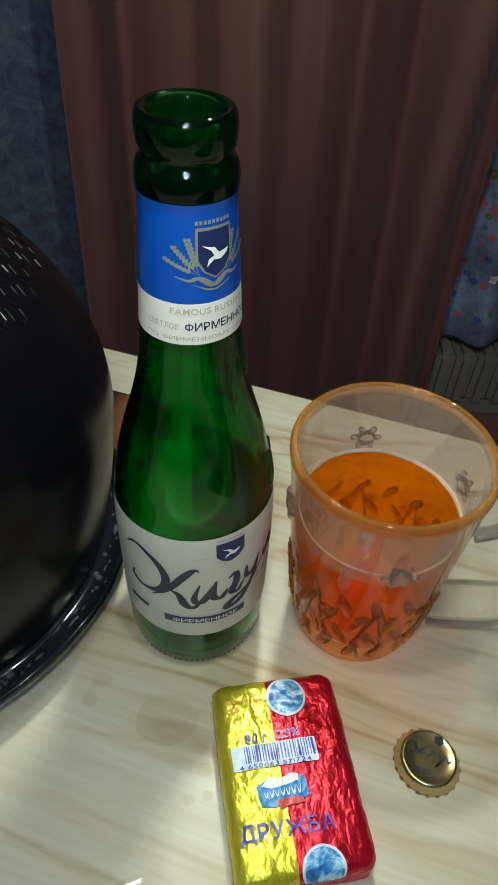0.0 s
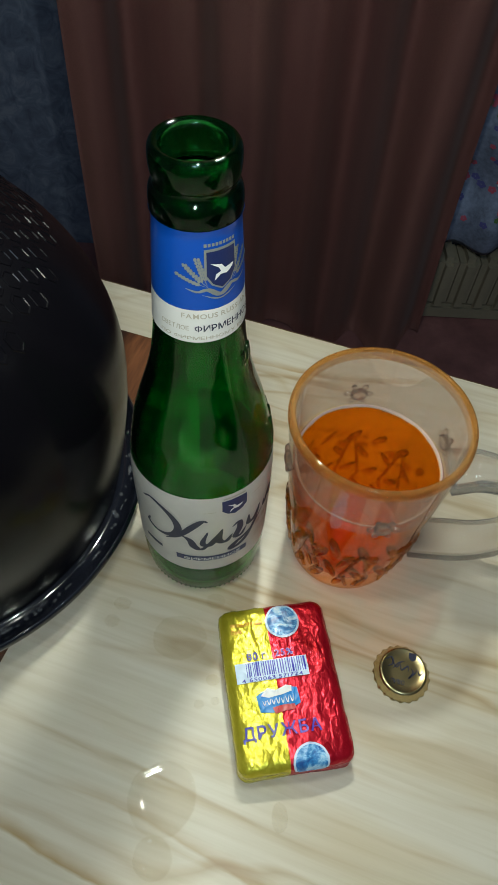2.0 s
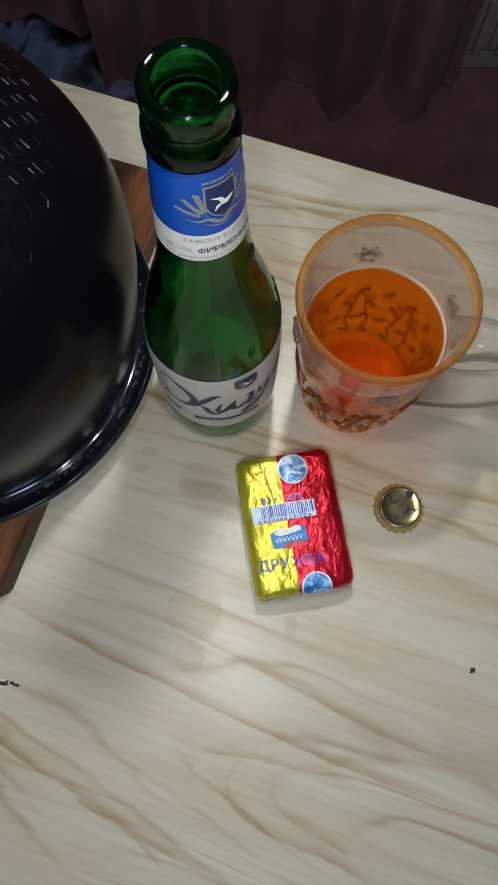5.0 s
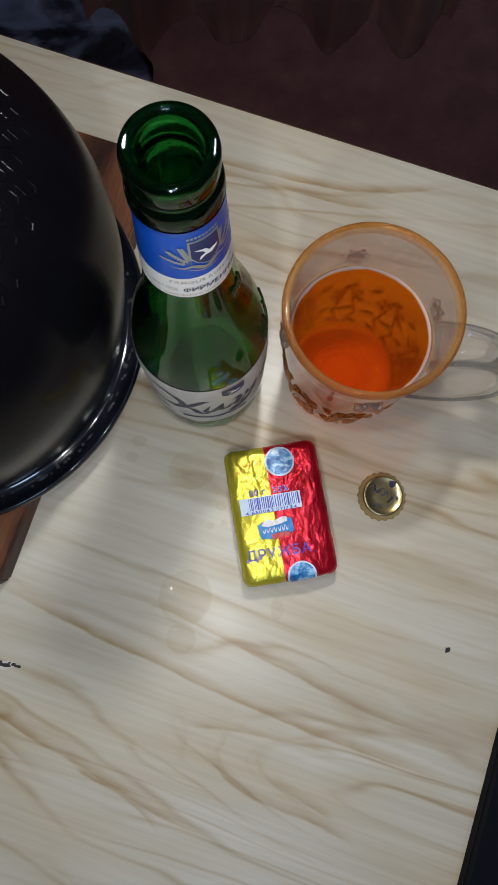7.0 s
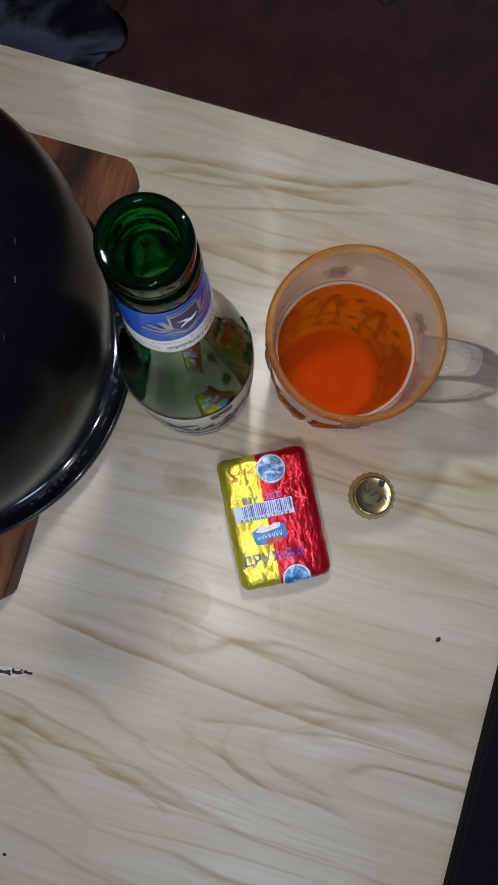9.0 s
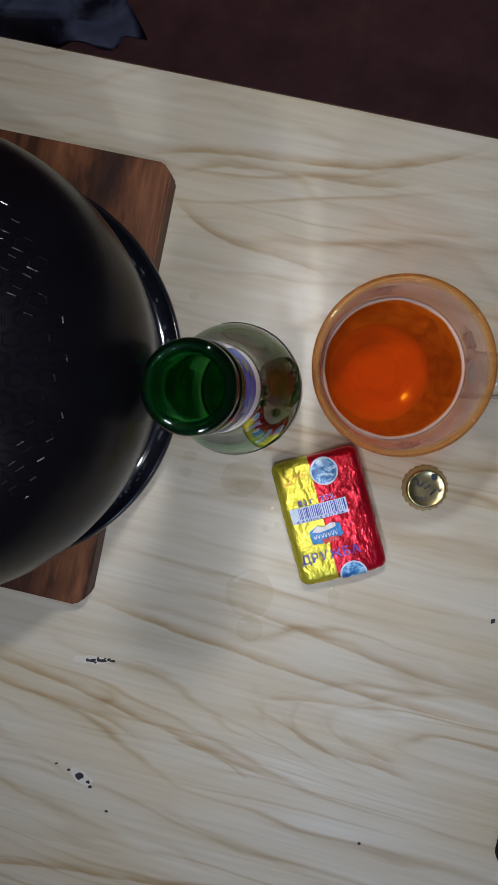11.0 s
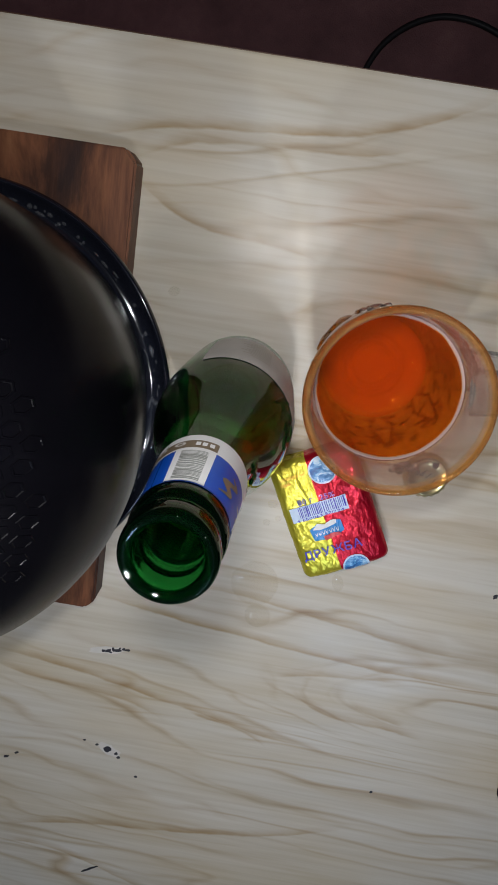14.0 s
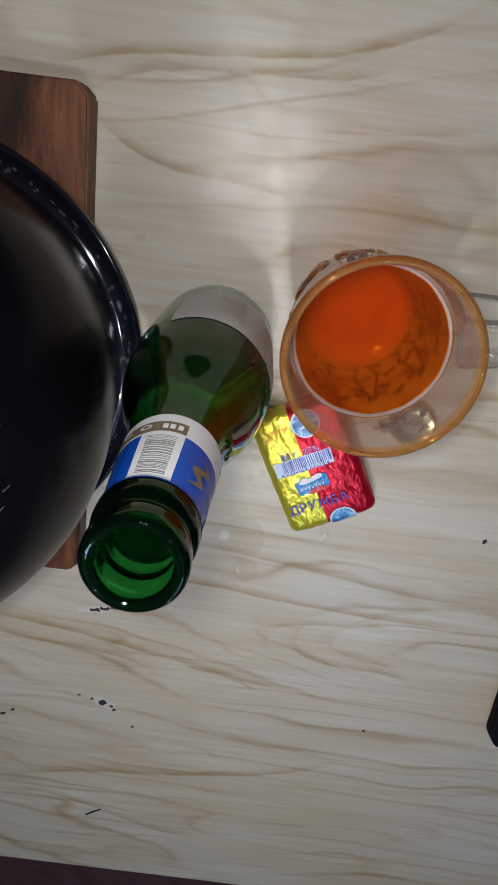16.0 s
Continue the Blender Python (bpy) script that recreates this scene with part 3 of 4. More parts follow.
for k, (x, y, rx, ry, a) in enumerate((
    (-0.1470, -0.2645, 0.0085, 0.0050, -40), (-0.130, -0.1790, 0.013, 0.0030, -6))):
    on_table("bare_patch", blot(x, y, rx, ry, a, k + 40, height=0.0002), PALE, "pale patch where the print is rubbed off")
for k, (x, y, rx, ry, a) in enumerate((
    (-0.1335, -0.1789, 0.0016, 0.0012, -7), (-0.1300, -0.1794, 0.0022, 0.0010, 12), (-0.1262, -0.1790, 0.0012, 0.0014, 0), (-0.1235, -0.1800, 0.0030, 0.0011, -9), (-0.1185, -0.1796, 0.0014, 0.0009, 20), (-0.1160, -0.1806, 0.0019, 0.0010, -4), (-0.1285, -0.1810, 0.0010, 0.0007, 0), (-0.1210, -0.1786, 0.0008, 0.0006, 0),
    (-0.1485, -0.2628, 0.0030, 0.0026, -30), (-0.1425, -0.2675, 0.0017, 0.0013, 0), (-0.1415, -0.2712, 0.0015, 0.0012, 10),
    (-0.1555, -0.2580, 0.0012, 0.0009, 0), (-0.1640, -0.2528, 0.0013, 0.0008, 0), (-0.1316, -0.2897, 0.0012, 0.0009, 0),
    (-0.2200, -0.2590, 0.0020, 0.0009, 8), (-0.2290, -0.2615, 0.0022, 0.0010, 0), (0.0449, -0.3199, 0.0013, 0.0008, 0),
    (-0.1872, -0.3745, 0.0068, 0.0010, 17), (0.1444, -0.1676, 0.0019, 0.0015, 35))):
    on_table("chip", blot(x, y, rx, ry, a, k + 3, 16, 0.0004, 0.55), CHIP, "dark chip in the laminate")


SPLASHES = [(-0.0529, -0.0521, 0.0035), (0.0035, -0.0382, 0.0045), (0.0043, -0.0822, 0.003), (-0.0019, -0.0947, 0.0022), (0.0063, -0.0929, 0.002)]


def wet_patch(label, cx, cy, outline, height):
    """A thin film of water: flat within, with a rounded edge."""
    bm = bmesh.new()
    loops = []
    for q, z in ((1.0, 0.0001), (0.97, height), (0.90, height * 1.15), (0.84, height * 0.55), (0.4, height * 0.45)):
        loops.append([bm.verts.new((cx + q * x, cy + q * y, z)) for x, y in outline])
    n = len(outline)
    for a, b in zip(loops, loops[1:]):
        for i in range(n):
            bm.faces.new((a[i], a[(i + 1) % n], b[(i + 1) % n], b[i]))
    bm.faces.new(loops[-1])
    ob = part("water_puddle", bm, WATER, smooth=True)
    tagged(ob, label, "puddle", "spilt water on the table")


def round_outline(rx, ry, seed, tail=0.0, n=44):
    out = []
    for i in range(n):
        a = 2 * math.pi * i / n
        q = 1 + 0.10 * noise.noise(Vector((math.cos(a) * 1.5, math.sin(a) * 1.5, seed)))
        q += tail * math.exp(-(((a - 1.5 * math.pi) / 0.35) ** 2))
        out.append((rx * q * math.cos(a), ry * q * math.sin(a)))
    return out


wet_patch("thin round water ring drying on the pale tabletop", -0.0167, -0.1385, round_outline(0.0168, 0.0164, 3.3), 0.0007)
wet_patch("small round water ring joined to a larger one", -0.0186, -0.1636, round_outline(0.0092, 0.0090, 4.7), 0.0007)
wet_patch("small spill of water beside the foil packet", 0.0400, -0.1450, round_outline(0.0040, 0.0065, 8.1), 0.0003)
wet_patch("thin film of water spilt beside the green bottle", -0.0150, -0.0600, round_outline(0.0150, 0.0120, 5.2), 0.0002)
wet_patch("single wet drop on the pale tabletop", -0.0486, -0.0420, round_outline(0.0050, 0.0038, 1.9), 0.0006)
wet_patch("single wet drop on the pale tabletop", -0.0365, 0.0640, round_outline(0.0038, 0.0030, 6.6), 0.0007)
for k, (x, y, q) in enumerate(SPLASHES):
    wet_patch("single wet drop on the pale tabletop", x, y, round_outline(q * 1.2, q, 2.2 + k), 0.0006)


def cutting_board():
    c = 0.0065
    u0, u1, v0, v1 = -0.268, -0.0800, -0.1665, 0.1255
    rim = [(u0 + c, v0), (u1 - c, v0), (u1, v0 + c), (u1, v1 - c), (u1 - c, v1), (u0 + c, v1), (u0, v1 - c), (u0, v0 + c)]
    bm = bmesh.new()
    low = [bm.verts.new((x, y, 0.0004)) for x, y in rim]
    high = [bm.verts.new((x, y, 0.0200)) for x, y in rim]
    bm.faces.new(low[::-1])
    bm.faces.new(high)
    for i in range(8):
        j = (i + 1) % 8
        bm.faces.new((low[i], low[j], high[j], high[i]))
    bmesh.ops.bevel(bm, geom=list(bm.edges), offset=0.0014, segments=2, affect="EDGES")
    ob = part("cutting_board", bm, BOARD)
    ob.matrix_world = pose(0, 0, 0, 0, 0, -17.2)
    tagged(ob, "dark-stained wooden cutting board with clipped corners under the pan", "cutting board")


cutting_board()

# ---- the black pan, upside down on the board ----
PAN = (-0.1690, 0.0258)
DOME_A, DOME_C, DOME_Z = 0.1230, 0.1112, 0.1022


def dome_height(r):
    return DOME_Z + DOME_C * math.sqrt(max(0.0, 1 - (r / DOME_A) ** 2))


def pan():
    holder = thing("upturned_pan", pose(*PAN, 0), "black enamelled bowl-shaped pan upside down, honeycomb-embossed, on the board", "pan")
    wall = [(0.1115, 0.0265), (0.1130, 0.034), (0.1180, 0.060), (0.1218, 0.085)]
    wall += [(DOME_A * math.cos(a), DOME_Z + DOME_C * math.sin(a)) for a in np.linspace(0.0, math.pi / 2, 26)]
    wall[-1] = (0.0, DOME_Z + DOME_C)
    part("bowl", revolve(wall, 128), ENAMEL, holder, smooth=True)
    lip = [(0.1095, 0.0270), (0.1120, 0.0248), (0.1160, 0.0240), (0.1203, 0.0262), (0.1233, 0.0290), (0.1250, 0.0285), (0.1258, 0.0262), (0.1248, 0.0238), (0.1218, 0.0215), (0.1160, 0.0206), (0.1080, 0.0206)]
    part("rim", revolve(smooth_profile(lip, 3), 128), RIMBLACK, holder, "glossy rolled black rim", smooth=True)
    bm = bmesh.new()
    step, size = 0.0092, 0.0037
    for i in range(-12, 13):
        for j in range(-12, 13):
            x, y = step * (i + 0.5 * j), step * 0.866 * j
            if math.hypot(x, y) > 0.098:
                continue
            rings = []
            for q, lift in ((1.14, -0.0003), (1.0, 0.00034), (0.84, 0.00034), (0.66, -0.0003)):
                ring = []
                for k in range(6):
                    a = math.pi / 6 + k * math.pi / 3
                    px, py = x + size * q * math.cos(a), y + size * q * math.sin(a)
                    r = math.hypot(px, py)
                    n = Vector((px / DOME_A**2, py / DOME_A**2, (dome_height(r) - DOME_Z) / DOME_C**2)).normalized()
                    ring.append(bm.verts.new(Vector((px, py, dome_height(r))) + n * lift))
                rings.append(ring)
            for a, b in zip(rings, rings[1:]):
                for k in range(6):
                    bm.faces.new((a[k], a[(k + 1) % 6], b[(k + 1) % 6], b[k]))
    bmesh.ops.recalc_face_normals(bm, faces=bm.faces)
    part("honeycomb_emboss", bm, ENAMEL, holder, "raised honeycomb pattern")


pan()


def drops():
    """Water drops lying in the pan's rim, and a few on its wall."""
    rnd = random.Random(11)
    bm = bmesh.new()
    for k in range(110):
        a, r = rnd.uniform(-2.4, 1.5), rnd.uniform(0.1135, 0.1200)
        long = rnd.choice((1.0, 1.0, 1.4, 3.2))
        size = rnd.uniform(0.0006, 0.0018) / (1 if long < 2 else 1.3)
        m = pose(PAN[0] + r * math.cos(a), PAN[1] + r * math.sin(a), 0.0243, 0, 0, math.degrees(a) + 90) @ Matrix.Diagonal((size * long, size, size * 0.8, 1))
        bmesh.ops.create_uvsphere(bm, u_segments=10, v_segments=6, radius=1, matrix=m)
    ob = part("water_drops", bm, DROP, smooth=True)
    tagged(ob, "clear water drops lying in the black pan's rim", "water drops", kind="stuff")


drops()

# ---- the bottle ----
BOTTLE = (-0.0055, -0.0005)
OUTER = [(0.0, 0.0035), (0.018, 0.0025), (0.0262, 0.0002), (0.0297, 0.0010), (0.0320, 0.0050), (0.0334, 0.0130), (0.0339, 0.0230), (0.0342, 0.0500),
         (0.0344, 0.0820), (0.0341, 0.0960), (0.0330, 0.1090), (0.0308, 0.1230), (0.0277, 0.1360), (0.0235, 0.1500), (0.0204, 0.1620), (0.0187, 0.1720),
         (0.0178, 0.1800), (0.0171, 0.1900), (0.0161, 0.2080), (0.0150, 0.2240), (0.0147, 0.2285), (0.0148, 0.2302), (0.0153, 0.2322), (0.0155, 0.2360),
         (0.0150, 0.2392), (0.0138, 0.2412), (0.0137, 0.2430), (0.0144, 0.2450), (0.0147, 0.2490), (0.0144, 0.2522), (0.0132, 0.2538), (0.0117, 0.2536)]
INNER = [(0.0103, 0.2520), (0.0098, 0.2460), (0.0101, 0.2350), (0.0118, 0.2180), (0.0137, 0.1950), (0.0154, 0.1740), (0.0200, 0.1500), (0.0270, 0.1240),
         (0.0308, 0.1000), (0.0315, 0.0700), (0.0312, 0.0200), (0.0288, 0.0080), (0.0200, 0.0060), (0.0, 0.0085)]
BODY = smooth_profile(OUTER[2:], 4)


def glass_radius(z):
    zs, rs = [p[1] for p in BODY], [p[0] for p in BODY]
    order = np.argsort(zs)
    return float(np.interp(z, np.array(zs)[order], np.array(rs)[order]))


FRONT = 30.0  # the way the labels face, in degrees from -y towards +x


def round_bottle(lift, ref, centre=FRONT, rise=0.0):
    """Lays a drawing (metres along the girth, height) on the glass."""

    def where(x, y):
        y += rise
        r, a = glass_radius(y) + lift, radians(centre) + x / ref
        return Vector((r * math.sin(a), -r * math.cos(a), y))

    return where


def shield(w, h, cx, cy):
    return polygon([(cx - w / 2, cy + h / 2), (cx + w / 2, cy + h / 2), (cx + w / 2, cy - h * 0.12), (cx + w * 0.30, cy - h * 0.36), (cx, cy - h / 2), (cx - w * 0.30, cy - h * 0.36), (cx - w / 2, cy - h * 0.12)])


def bird(s, cx, cy):
    """A plain white shape with two wings."""
    return polygon([(cx + s * x, cy + s * y) for x, y in ((-0.5, 0.32), (-0.05, 0.22), (0.10, 0.02), (0.5, 0.10), (0.42, -0.05), (0.18, -0.22), (-0.10, -0.20), (-0.35, -0.42), (-0.28, -0.16), (-0.08, -0.06), (-0.18, 0.12))])


def bottle():
    holder = thing("beer_bottle", pose(*BOTTLE, 0), "empty green glass bottle with blue neck label and white body label", "bottle")
    profile = smooth_profile(OUTER[:3], 2)[:-1] + BODY + smooth_profile(INNER, 4)
    glass = part("glass", revolve(profile, 96), GREEN, holder, smooth=True)
    glass.data.materials.append(THICKGREEN)
    for f in glass.data.polygons:
        f.material_index = 1 if f.center.z > 0.2290 and math.hypot(f.center.x, f.center.y) > 0.0125 else 0

    # neck label: blue above, white band below
    neck = 0.0165
    blue = part("neck_label", laid(rect(-math.pi * neck, 0.2013, math.pi * neck * 0.995, 0.2323, 90, 10), round_bottle(0.00025, neck)), BLUE, holder, "bright blue paper neck label", smooth=True)
    band = part("neck_band", laid(rect(-math.pi * neck, 0.1866, math.pi * neck * 0.995, 0.2013, 90, 5), round_bottle(0.00028, neck)), WHITEPAPER, holder, "white lower band of the neck label", smooth=True)
    up = round_bottle(0.0006, neck)
    top = round_bottle(0.0008, neck)
    part("emblem", laid(shield(0.0126, 0.0162, 0.0012, 0.2174), up), SILVER, blue, "navy shield with a white bird")
    part("emblem_field", laid(shield(0.0110, 0.0145, 0.0012, 0.2174), top), NAVY, blue)
    part("emblem_bird", laid(bird(0.0090, 0.0014, 0.2174), round_bottle(0.0010, neck)), WHITEINK, blue)
    for side in (-1, 1):
        wheat = bmesh.new()
        for stalk in range(3):
            lean = radians(18 + 24 * stalk) * side
            for k in range(7):
                d = 0.0038 + 0.0013 * k
                for wing in (-1, 1):
                    x = 0.0005 + side * 0.0045 + math.sin(lean) * d + wing * 0.00065 * math.cos(lean)
                    y = 0.2110 + math.cos(lean) * d
                    disc(x, y, 0.00058, 6, 1, wheat, sy=1.35)
            ribbon([(0.0005 + side * 0.0045, 0.2110), (0.0005 + side * 0.0045 + math.sin(lean) * 0.012, 0.2110 + math.cos(lean) * 0.012)], 0.0004, wheat, 3)
        part("wheat_ear", laid(wheat, up), SILVER, blue)
    scroll = ribbon([(-0.0115, 0.2106), (-0.0075, 0.2094), (-0.004, 0.2100), (0.0005, 0.2074), (0.005, 0.2100), (0.0085, 0.2094), (0.0125, 0.2106)], 0.0024)
    ribbon([(-0.006, 0.2080), (0.0005, 0.2058), (0.007, 0.2080)], 0.0010, scroll)
    part("scroll", laid(scroll, up), SILVER, blue)
    pieces("small_print", [(-0.0051 + 0.0014 * k, 0.2264, -0.0041 + 0.0014 * k, 0.2276) for k in range(9)], up, SILVER, blue)
    part("word", laid(lettering("ФИРМЕННОЕ", 0.0235, 0.0030, 0.0030, 0.1935), top), INK, band)
    part("word", laid(lettering("FAMOUS RUSSIAN", 0.0265, 0.0022, 0.0000, 0.1988), up), GOLDINK, band)
    part("word", laid(lettering("СВЕТЛОЕ", 0.0105, 0.0021, -0.0160, 0.1933), up), GOLDINK, band)
    part("word", laid(lettering("ПО ФИРМЕННОМУ РЕЦЕПТУ", 0.0430, 0.0018, 0.0000, 0.1888), up), GOLDINK, band)
    back = round_bottle(0.0006, neck, 167)
    code = part("barcode_panel", laid(rect(-0.0070, 0.2008, 0.0070, 0.2318, 10, 4), round_bottle(0.0005, neck, 167)), WHITEPAPER, holder, "white barcode panel on the label's back")
    rnd = random.Random(2)
    lines, z = [], 0.2043
    while z < 0.2293:
        w = rnd.choice((0.0004, 0.0006, 0.0010))
        lines.append((-0.0046, z, 0.0046, z + w))
        z += w + rnd.choice((0.0004, 0.0007))
    pieces("barcode_bar", lines, round_bottle(0.0008, neck, 167), SILVER, code)
    mark = part("mark_panel", laid(rect(-0.0070, 0.1930, 0.0230, 0.2006, 16, 2), round_bottle(0.0005, neck, 167)), BROWNPRINT, holder, "brown panel with small pale marks")
    for x in (-0.0055, -0.0030, -0.0008):
        part("small_mark", laid(rect(x, 0.1955, x + 0.0016, 0.1990), round_bottle(0.0008, neck, 167)), WHITEINK, mark)
    for x, wide in ((0.0042, 0.0040), (0.0110, 0.0034)):
        part("small_mark", laid(disc(x + wide / 2, 0.1970, wide / 2, 12, 2, r0=wide / 4), round_bottle(0.0008, neck, 167)), PAPER, mark)
    seal = ribbon([(-0.012, 0.2248), (-0.017, 0.2208), (-0.014, 0.2158), (-0.019, 0.2118), (-0.016, 0.2078)], 0.0040)
    part("gold_flourish", laid(seal, back), BROWNPRINT, blue)

    # body label
    girth = 0.0337
    label = part("body_label", laid(rect(-girth * 2.55, 0.0262, girth * 2.75, 0.0968, 120, 8), round_bottle(0.0003, girth, rise=0.0076)), PAPER, holder, "off-white paper body label", smooth=True)
    up, top = round_bottle(0.0006, girth, rise=0.0076), round_bottle(0.0009, girth, rise=0.0076)
    part("emblem", laid(shield(0.0125, 0.0125, 0.0, 0.0868), up), NAVY, label, "navy shield with a white bird")
    part("emblem_bird", laid(bird(0.0080, 0.0, 0.0870), top), WHITEINK, label)
    script = ribbon([(-0.0460, 0.0830), (-0.0400, 0.0860), (-0.0310, 0.0800), (-0.0270, 0.0700), (-0.0300, 0.0610), (-0.0380, 0.0575), (-0.0440, 0.0610), (-0.0430, 0.0660)], 0.0040)
    for stroke in ([(-0.0340, 0.0550), (-0.0270, 0.0620), (-0.0200, 0.0730), (-0.0155, 0.0785), (-0.0130, 0.0775)], [(-0.0270, 0.0635), (-0.0220, 0.0600), (-0.0195, 0.0530), (-0.0160, 0.0505), (-0.0120, 0.0560)],
                   [(-0.0130, 0.0680), (-0.0155, 0.0570), (-0.0125, 0.0545), (-0.0085, 0.0620), (-0.0060, 0.0690)], [(-0.0060, 0.0690), (-0.0075, 0.0580), (-0.0040, 0.0555), (-0.0010, 0.0610)],
                   [(-0.0010, 0.0680), (0.0025, 0.0705), (0.0030, 0.0640), (0.0010, 0.0575), (0.0040, 0.0560), (0.0070, 0.0620)],
                   [(0.0080, 0.0710), (0.0085, 0.0630), (0.0130, 0.0645), (0.0155, 0.0730)], [(0.0155, 0.0730), (0.0125, 0.0600), (0.0060, 0.0485), (-0.0010, 0.0455), (0.0010, 0.0500), (0.0100, 0.0555), (0.0180, 0.0660)],
                   [(0.0190, 0.0720), (0.0200, 0.0660), (0.0250, 0.0760), (0.0265, 0.0680), (0.0310, 0.0740), (0.0370, 0.0800)]):
        ribbon(stroke, 0.0040, script)
    part("script_flourish", laid(script, up), INK, label, "dark flowing brush strokes")
    part("ribbon", laid(rect(-0.0290, 0.0375, 0.0080, 0.0425, 16, 1), up), NAVY, label)
    part("word", laid(lettering("ФИРМЕННОЕ", 0.0290, 0.0030, -0.0105, 0.0400), top), WHITEINK, label)
    part("side_box", laid(rect(-0.0480, 0.0410, -0.0370, 0.0440, 6, 1), up), INK, label)
    side = [(0.0135 + 0.0052 * k, 0.0540 + 0.0004 * k, 0.0170 + 0.0052 * k, 0.0585 + 0.0004 * k) for k in range(4)]
    side += [(0.0125, 0.0480 - 0.0030 * k, 0.0290, 0.0490 - 0.0030 * k) for k in range(3)]
    side += [(-0.0150, 0.0855, -0.0090, 0.0859), (0.0090, 0.0885, 0.0150, 0.0889), (-0.0055, 0.0940, 0.0055, 0.0952)]
    pieces("small_print", side, up, GOLDINK, label)
    pieces("rear_print", [(0.060, 0.0380 + 0.0042 * k, 0.060 + 0.018 * (0.6 + 0.4 * ((k * 7) % 5) / 5), 0.0398 + 0.0042 * k) for k in range(11)], up, GOLDINK, label)

    # raised strokes cast in the shoulder, and knurls round the base
    on_glass = round_bottle(0.0001, girth)
    for stroke in ([(0.024, 0.1250), (0.029, 0.1262), (0.031, 0.1200), (0.027, 0.1130), (0.031, 0.1095), (0.035, 0.1150)], [(0.034, 0.1240), (0.0365, 0.1180), (0.0345, 0.1110), (0.038, 0.1095), (0.042, 0.1165)],
                   [(0.041, 0.1255), (0.0425, 0.1180), (0.046, 0.1150), (0.049, 0.1230), (0.047, 0.1120), (0.042, 0.1050)], [(0.026, 0.1160), (0.030, 0.1170), (0.036, 0.1215)],
                   [(0.020, 0.1720), (0.0205, 0.1660)], [(0.020, 0.1720), (0.0225, 0.1718), (0.0220, 0.1690), (0.0232, 0.1662)], [(0.027, 0.1660), (0.0285, 0.1722), (0.0305, 0.1658)], [(0.033, 0.1722), (0.0332, 0.1660)]):
        path = [on_glass(x, z) for x, z in smooth_profile(stroke, 6)]
        part("cast_relief", tube(path, 0.0008, 8), GREEN, holder, "raised stroke cast in the glass", smooth=True)
    knurl = None
    for k in range(72):
        a = 2 * math.pi * k / 72
        if knurl is None:
            bm = bmesh.new()
            bmesh.ops.create_uvsphere(bm, u_segments=6, v_segments=4, radius=1)
            shared = part("knurl", bm, GREEN, holder, smooth=True)
            knurl = shared
        else:
            knurl = new("knurl", shared.data)
            knurl.parent = holder
        knurl.matrix_local = pose(0.0321 * math.cos(a), 0.0321 * math.sin(a), 0.0062, 0, 0, math.degrees(a)) @ Matrix.Diagonal((0.0006, 0.0007, 0.0022, 1))


bottle()

# ---- the mug ----
MUG = (0.0776, 0.0032)


